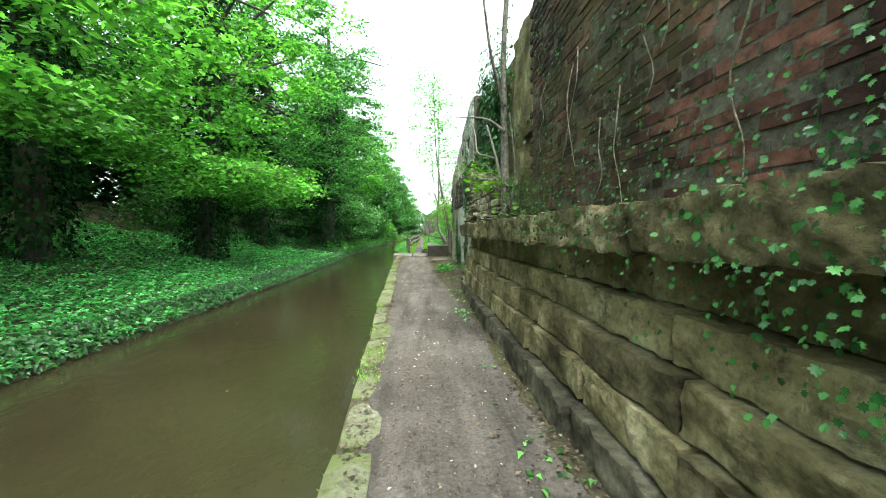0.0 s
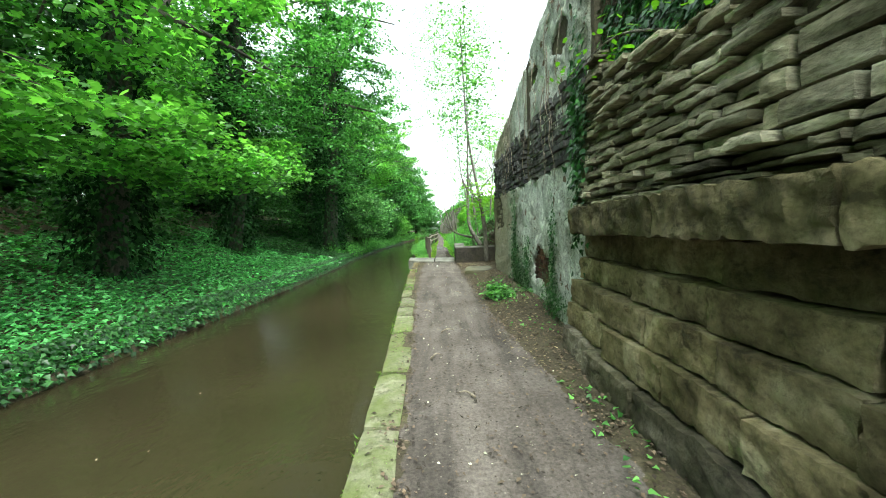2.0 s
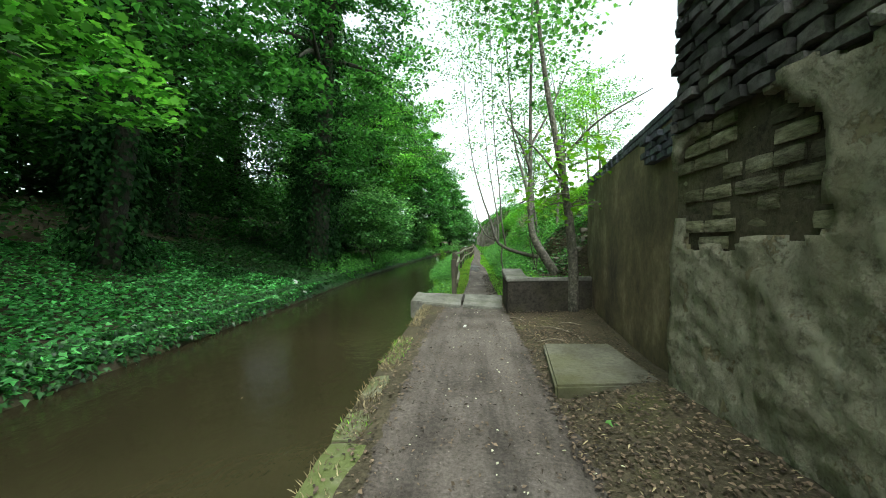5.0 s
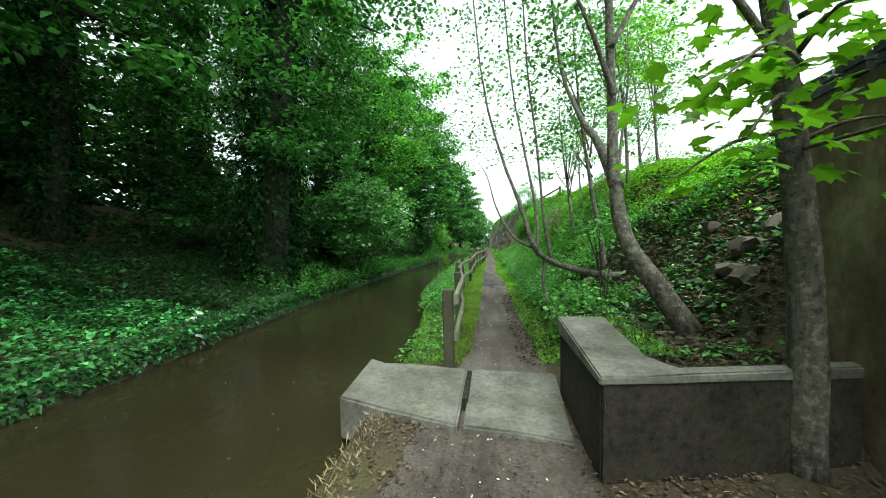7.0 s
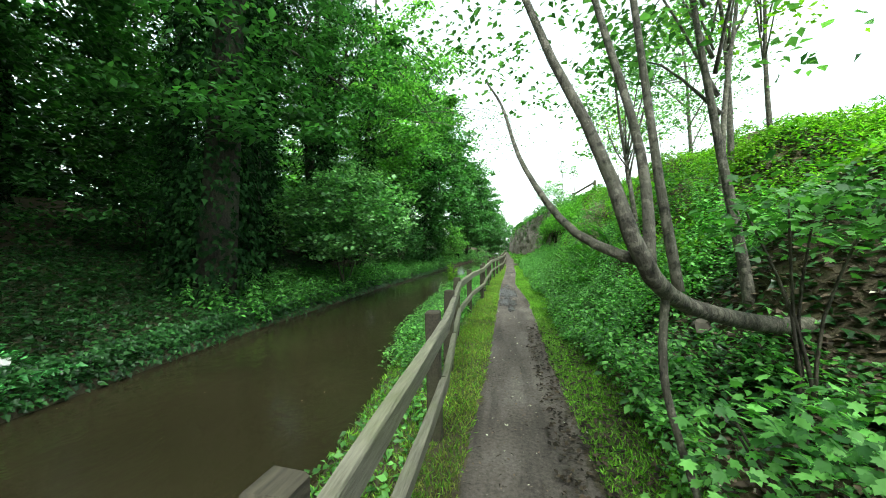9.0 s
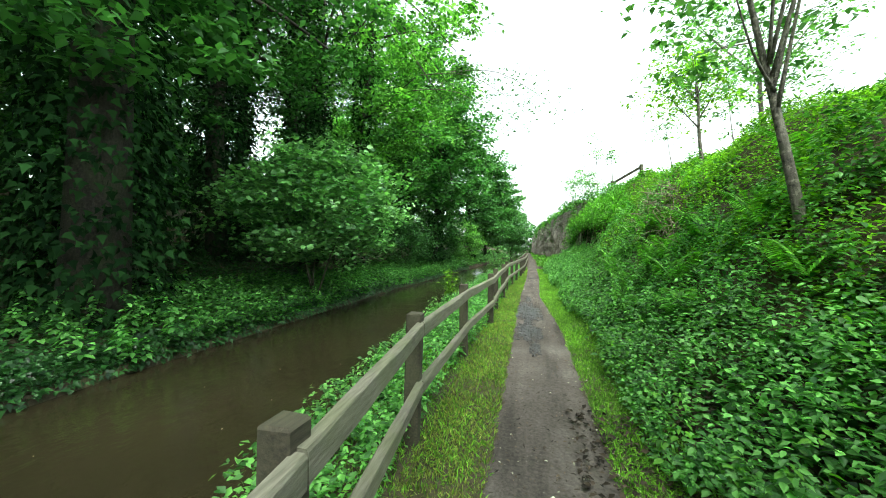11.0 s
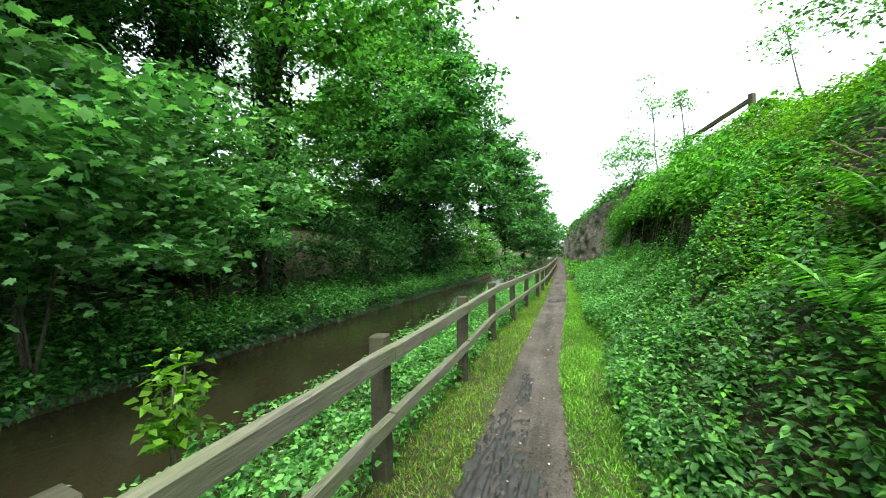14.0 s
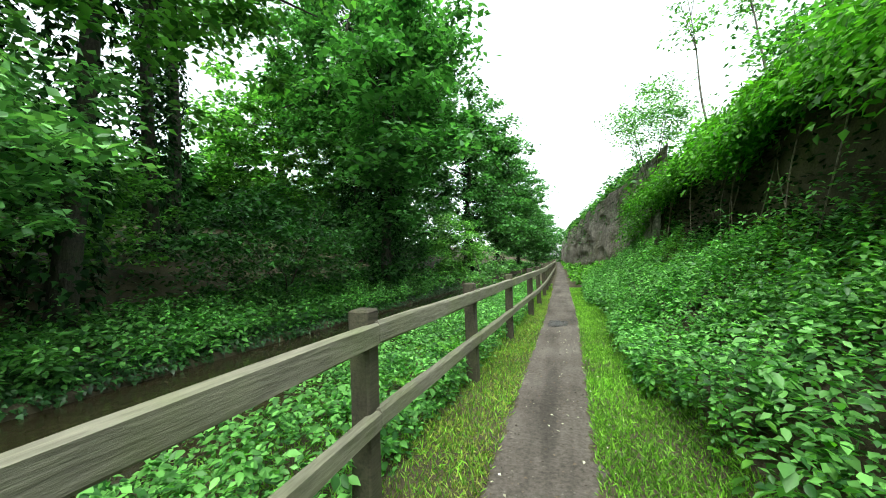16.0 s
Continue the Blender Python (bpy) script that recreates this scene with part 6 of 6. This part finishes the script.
wall_ivy("brick_ivy", "ivy trailing over the brick and the stone ledge", [(3.40, 1.2, 1.75, 1.2, 0.5, 170), (3.10, 1.4, 1.42, 1.6, 0.25, 90), (3.40, 2.8, 1.8, 0.9, 0.5, 190), (3.42, 2.2, 2.7, 0.5, 1.4, 200), (3.44, 3.5, 3.2, 0.6, 1.4, 240),
                                                                            (3.08, 2.6, 1.45, 0.8, 0.25, 110), (3.40, 0.7, 1.55, 0.5, 0.5, 130), (3.10, 0.75, 1.3, 0.5, 0.4, 100), (3.30, 3.9, 1.75, 0.7, 0.4, 260), (3.42, 1.2, 3.2, 1.4, 0.8, 160)], LEAF_IVY, 0.023, 231, "lobed")
wall_ivy("upper_ivy", "thick dark ivy over the upper wall", [(3.9, 8.0, 4.2, 1.2, 1.2, 1500), (3.7, 8.6, 3.9, 1.2, 1.5, 1500), (3.36, 9.2, 2.4, 0.25, 1.2, 260), (3.6, 8.0, 2.95, 2.4, 0.3, 500)], LEAF_IVY, 0.085, 232)
wall_ivy("render_ivy", "ivy climbing the rendered wall from the ground", [(3.49, 13.1, 1.1, 0.28, 1.0, 420), (3.46, 12.6, 0.5, 0.75, 0.5, 380), (3.47, 11.95, 0.7, 0.28, 0.5, 200), (3.49, 10.5, 1.0, 0.14, 0.8, 230), (3.46, 10.4, 0.28, 0.6, 0.3, 240)], LEAF_IVY, 0.042, 233)

# litter, stones and clutter on the floor


def strewn(name, label, x0, x1, y0, y1, n, material, size, seed, shape="oval", keep=None, category="litter"):
    rng = np.random.default_rng(seed)
    x, y = rng.uniform(x0, x1, n), rng.uniform(y0, y1, n)
    if keep is not None:
        ok = keep(x, y)
        x, y = x[ok], y[ok]
    n = len(x)
    a = rng.uniform(0, 6.28, n)
    ways = np.stack([np.cos(a), np.sin(a), rng.normal(0.05, 0.2, n)], 1)
    ups = np.stack([rng.normal(0, 0.3, n), rng.normal(0, 0.3, n), np.ones(n)], 1)
    base = np.full(n, WATER_Z - 0.015) if name == "water_bits" else ground_z(x, y)
    me = leaves(name, np.stack([x, y, base + rng.uniform(0.012, 0.035, n)], 1), ways, ups, rng.uniform(0.5, 1.4, n) * size, material, shape)
    return tagged(new(name, me), label, category, kind="stuff")


strewn("path_litter", "dead brown leaves scattered along the path edges", 1.0, 3.5, -3, 21, 26000, LITTER, 0.033, 241, "oval", lambda x, y: (x > kerb_x(y) + 0.05) & ((trodden(x, y) < 0.7) | (np.sin(37 * x * y) > 0.93)))
strewn("wall_litter", "drift of dead leaves at the foot of the walls", 2.5, 4.4, 9.5, 21, 15000, LITTER, 0.030, 242, "oval", lambda x, y: x < 3.5 + np.maximum(y - 16, 0) * 0.2)
strewn("bank_litter", "dead leaves on the bank under the trees", 3.0, 6.8, 20, 27, 20000, LITTER, 0.06, 243)
strewn("bank_pale_litter", "bleached dry leaves and bark on the bank", 3.0, 6.4, 20.6, 26, 900, PALE_LEAF, 0.05, 250)
strewn("path_bits", "pale leaf scraps and chips on the path", 1.4, 3.2, -3, 40, 1500, PALE_LEAF, 0.022, 244, "oval", lambda x, y: (x > path_l(y)) & (x < path_r(y) + 0.2))
strewn("path_crumbs", "fine dark leaf crumbs trodden into the path", 1.2, 3.2, -3, 45, 15000, LITTER, 0.02, 249, "oval", lambda x, y: (x > path_l(y) - 0.1) & (x < path_r(y) + 0.1))
strewn("path_debris", "dark twig bits and leaf debris strewn over the path", 1.2, 3.3, -3, 34, 5200, DARK_LITTER, 0.034, 251, "frond", lambda x, y: (x > path_l(y) - 0.15) & (x < path_r(y) + 0.25) & (np.sin(2.1 * x + 0.9 * y) + np.sin(1.7 * y) > -0.9))
strewn("verge_debris", "dark dead leaves along the edge of the bank", 2.2, 3.1, 21.5, 27, 2600, DARK_LITTER, 0.045, 252, "oval")
strewn("wall_straw", "dry straw and twigs at the foot of the walls", 2.55, 3.5, 8.5, 19.5, 1200, STRAW, 0.05, 253, "frond")
strewn("water_bits", "small pale leaves floating on the canal", -2.9, 0.6, -2, 40, 90, PALE_LEAF, 0.024, 245)
carpet("wall_foot_plants", "small green plants at the foot of the stone wall", 2.75, 3.3, 0.5, 10.5, 160, LEAF_NETTLE, 0.05, 246, "ivy", 0.10, None, 0.5, "weeds", patchy=0.5)
carpet("ground_weeds", "patches of green ground weeds before the rendered wall", 2.7, 3.5, 10.8, 15.5, 260, LEAF_NETTLE, 0.05, 247, "ivy", 0.16, None, 0.5, "weeds", patchy=0.45)
bush("weed", "tall leafy weed standing at the canal's edge", (0.26, 31.3, 0.66), (0.11, 0.11, 0.34), 24, 14, LEAF_LIME, 0.075, 341, category="weed", clump_size=0.09)
bush("weed", "leafy sapling standing at the canal's edge", (0.3, 43.5, 0.9), (0.6, 0.7, 0.8), 26, 26, LEAF_BIRCH, 0.10, 342, category="weed", clump_size=0.3)
bush("weed", "clump of broad-leaved weeds before the rendered wall", (2.92, 12.05, 0.16), (0.22, 0.42, 0.12), 40, 16, LEAF_NETTLE, 0.075, 345, "lobed", "weed", clump_size=0.16)
bush("seedling", "sycamore seedling with broad leaves on the bank", (3.0, 22.1, 0.65), (0.35, 0.4, 0.30), 30, 20, LEAF_NETTLE, 0.05, 343, "lobed", "seedling", clump_size=0.25)
bush("seedling", "sycamore seedling with broad leaves on the bank", (3.55, 22.9, 1.6), (0.45, 0.45, 0.25), 26, 18, LEAF_NETTLE, 0.055, 344, "lobed", "seedling", clump_size=0.25)


def fern(base, size, seed):
    """A clump of arching fronds, each with leaflets on both sides."""
    rng = np.random.default_rng(seed)
    t = thing("fern", "green fern with arching fronds on the bank", "fern", "ferns on the bank")
    for k in range(9):
        at, ways, ups, sizes = [], [], [], []
        a = rng.uniform(0, 2 * np.pi)
        ln = size * rng.uniform(0.7, 1.15)
        out = np.array([math.cos(a), math.sin(a), 0])
        side = np.array([-out[1], out[0], 0])
        for s in np.linspace(0.12, 1, 22):
            p = np.array(base) + out * ln * s * 0.75 + np.array([0, 0, ln * (1.35 * s - 0.75 * s * s)])
            for sign in (-1, 1):
                at.append(p)
                ways.append(side * sign + out * 0.35 + np.array([0, 0, -0.15]))
                ups.append((0, 0, 1))
                sizes.append(ln * 0.30 * (1 - s) ** 0.7 * min(1, s * 5) + 0.01)
        part("frond", leaves("frond", np.array(at), np.array(ways), np.array(ups, float), np.array(sizes), LEAF_FERN, "frond"), None, t)


for k, (x, y, s) in enumerate([(4.1, 27.8, 0.7), (4.35, 28.5, 0.75), (4.0, 27.2, 0.6), (3.9, 29.6, 0.85), (4.3, 30.8, 0.9), (3.6, 31.6, 0.7), (4.6, 32.4, 0.9), (3.5, 28.2, 0.7), (0.95, 36.9, 0.4), (1.0, 38.0, 0.45), (4.9, 28.6, 0.9), (3.7, 28.9, 0.8), (3.9, 30.3, 0.9), (3.5, 30.0, 0.7), (4.2, 29.2, 0.95), (3.75, 32.4, 0.8), (4.3, 33.0, 0.8), (4.1, 31.4, 0.85), (3.3, 29.3, 0.6)]):
    fern((x, y, float(ground_z(x, y)) + (0.15 if x > 2 else 0.0)), s * 0.8, 400 + k)


def twig_heap():
    heap = thing("brushwood", "heap of dry grey brushwood lying on the bank", "brushwood")
    rnd = random.Random(77)
    for i in range(230):
        u = rnd.random()
        c = Vector((4.15 + 0.55 * u + rnd.gauss(0, 0.14), 30.4 + 3.1 * u + rnd.gauss(0, 0.3), 0))
        c.z = float(ground_z(c.x, c.y)) + rnd.uniform(0.15, 0.5)
        d = Vector((rnd.uniform(-0.45, 0.3), rnd.uniform(-1, 1), rnd.uniform(-0.4, 0.35))).normalized() * rnd.uniform(0.2, 0.55)
        bend = Vector((rnd.uniform(-0.06, 0.06), 0, rnd.uniform(-0.05, 0.14)))
        a, b = tube([c - d, c - d * 0.4 + bend * 0.7, c + d * 0.3 + bend, c + d], [0.008, 0.007, 0.005, 0.002], 5, i)
        part("twig", mesh_from("twig", a, b, [TWIG]), None, heap)


twig_heap()


def dry_creeper():
    """Dead stems hanging down the rendered wall."""
    t = thing("dry_creeper", "bare dead creeper stems hanging down the old wall", "creeper")
    rnd = random.Random(90)
    for i in range(16):
        y, z = rnd.uniform(10.0, 14.2), rnd.uniform(3.4, 4.4)
        pts = [(3.47, y, z)]
        for k in range(5):
            y += rnd.uniform(-0.16, 0.12)
            z -= rnd.uniform(0.15, 0.42)
            pts.append((3.46 - rnd.uniform(0.0, 0.05), y, z))
        part("stem", limb_mesh("stem", pts, 0.008, 0.003, TWIG, 16, 5, i), None, t)
    t2 = thing("dry_creeper", "bare dead creeper stems hanging over the stone ledge and brick", "creeper")
    for i in range(9):
        y, z = rnd.uniform(1.2, 4.0), rnd.uniform(2.2, 3.4)
        pts = [(3.49, y, z)]
        for k in range(4):
            y += rnd.uniform(-0.12, 0.16)
            z -= rnd.uniform(0.12, 0.3)
            pts.append((3.48 - rnd.uniform(0.0, 0.05), y, max(z, 1.58)))
        part("stem", limb_mesh("stem", pts, 0.007, 0.003, TWIG, 14, 5, 40 + i), None, t2)


dry_creeper()


def loose_sticks():
    rnd = random.Random(78)
    for i, (x, y, ln) in enumerate([(3.1, 18.3, 0.5), (2.9, 17.6, 0.4), (3.4, 18.7, 0.35), (2.6, 18.9, 0.3), (3.3, 12.1, 0.5), (3.2, 11.6, 0.4), (3.1, 13.2, 0.35), (1.9, 10.0, 0.18), (2.2, 12.9, 0.2), (1.6, 11.2, 0.15),
                                  (4.1, 21.3, 0.6), (3.9, 21.9, 0.5), (4.3, 21.1, 0.7), (3.3, 17.9, 0.3), (2.0, 8.1, 0.16), (1.75, 9.0, 0.14)]):
        a = rnd.uniform(0, 3.14)
        d = Vector((math.cos(a), math.sin(a), 0)) * ln / 2
        z = float(ground_z(x, y)) + 0.03
        p = Vector((x, y, z))
        e0, e1 = p - d, p + d
        e0.z, e1.z = float(ground_z(e0.x, e0.y)) + 0.02, float(ground_z(e1.x, e1.y)) + 0.025
        ob = new("stick", limb_mesh("stick", [e0, p + Vector((0, 0.02, 0.015)), e1], 0.012, 0.005, TWIG, 6, 6, i))
        tagged(ob, "dry brown stick lying on the ground", "stick", "loose sticks")


loose_sticks()


def rocks():
    for i, (x, y, s) in enumerate([(4.25, 21.2, 0.24), (4.55, 21.35, 0.28), (3.9, 21.7, 0.16), (4.7, 22.3, 0.22), (3.7, 24.3, 0.18), (4.15, 20.9, 0.20), (4.45, 21.0, 0.17), (4.9, 21.5, 0.26), (3.75, 22.3, 0.12), (4.05, 22.7, 0.14)]):
        me = rough_block("rock", (s, s * 1.5, s * 0.8), (3, 3, 3), ROCK, i + 50, s * 0.45, 0.9)
        ob = new("rock", me)
        ob.location = (x, y, float(ground_z(x, y)) + s * 0.05)
        ob.rotation_euler = (0.1 * i, 0.2, 0.7 * i)
        tagged(ob, "dark angular rock half buried in the bank", "rock", "rocks on the bank")


rocks()



def mud_patches():
    """Churned wet mud in the path: low ridged sheets."""
    for i, (x, y, w, l) in enumerate([(1.82, 32.0, 0.19, 1.15), (2.02, 31.7, 0.17, 0.9), (1.86, 29.9, 0.17, 0.65), (2.04, 29.8, 0.10, 0.45), (1.9, 30.8, 0.08, 0.5), (2.0, 28.9, 0.08, 0.4), (2.05, 40.6, 0.16, 0.3), (1.9, 33.7, 0.07, 0.5)]):
        rnd = random.Random(i)
        v, f = [], []
        nx, ny = 34, 70
        for a in range(ny + 1):
            for b in range(nx + 1):
                u, t = b / nx * 2 - 1, a / ny * 2 - 1
                r = math.hypot(u, t) + 0.8 * noise.noise((u * 1.6 + i * 5, t * 5, 0)) + 0.9 * noise.noise((u * 4.5 + i * 5, t * 11, 2.0))
                ridge = 0.016 * noise.noise((u * 7, t * 4, i * 3.0)) + 0.008 * noise.noise((u * 16, t * 22, i))
                px, py = x + u * w, y + t * l
                v.append((px, py, float(ground_z(px, py)) + 0.012 + (ridge if r < 0.9 else -0.03)))
        for a in range(ny):
            for b in range(nx):
                k = a * (nx + 1) + b
                f.append((k, k + 1, k + nx + 2, k + nx + 1))
        tagged(new("mud_patch", mesh_from("mud_patch", v, f, [MUD], True)), "churned dark wet mud in the path", "mud", "mud patches")


mud_patches()


def scraps():
    for i, (x, y, s) in enumerate([(-3.55, 23.3, 0.12), (-3.75, 23.7, 0.14), (-3.05, 22.9, 0.10), (-3.3, 17.9, 0.09), (1.75, 18.35, 0.05)]):
        me = rough_block("scrap", (s, s * 1.2, s * 0.5), (2, 2, 1), PALE, i + 70, 0.02, 0.5)
        ob = new("litter_scrap", me)
        ob.location = (x, y, float(ground_z(x, y)) + 0.08 if x < 0 else 0.03)
        ob.rotation_euler = (0.3, 0.2 * i, i)
        tagged(ob, "crumpled white litter scrap on the bank", "litter", "litter scraps")


scraps()
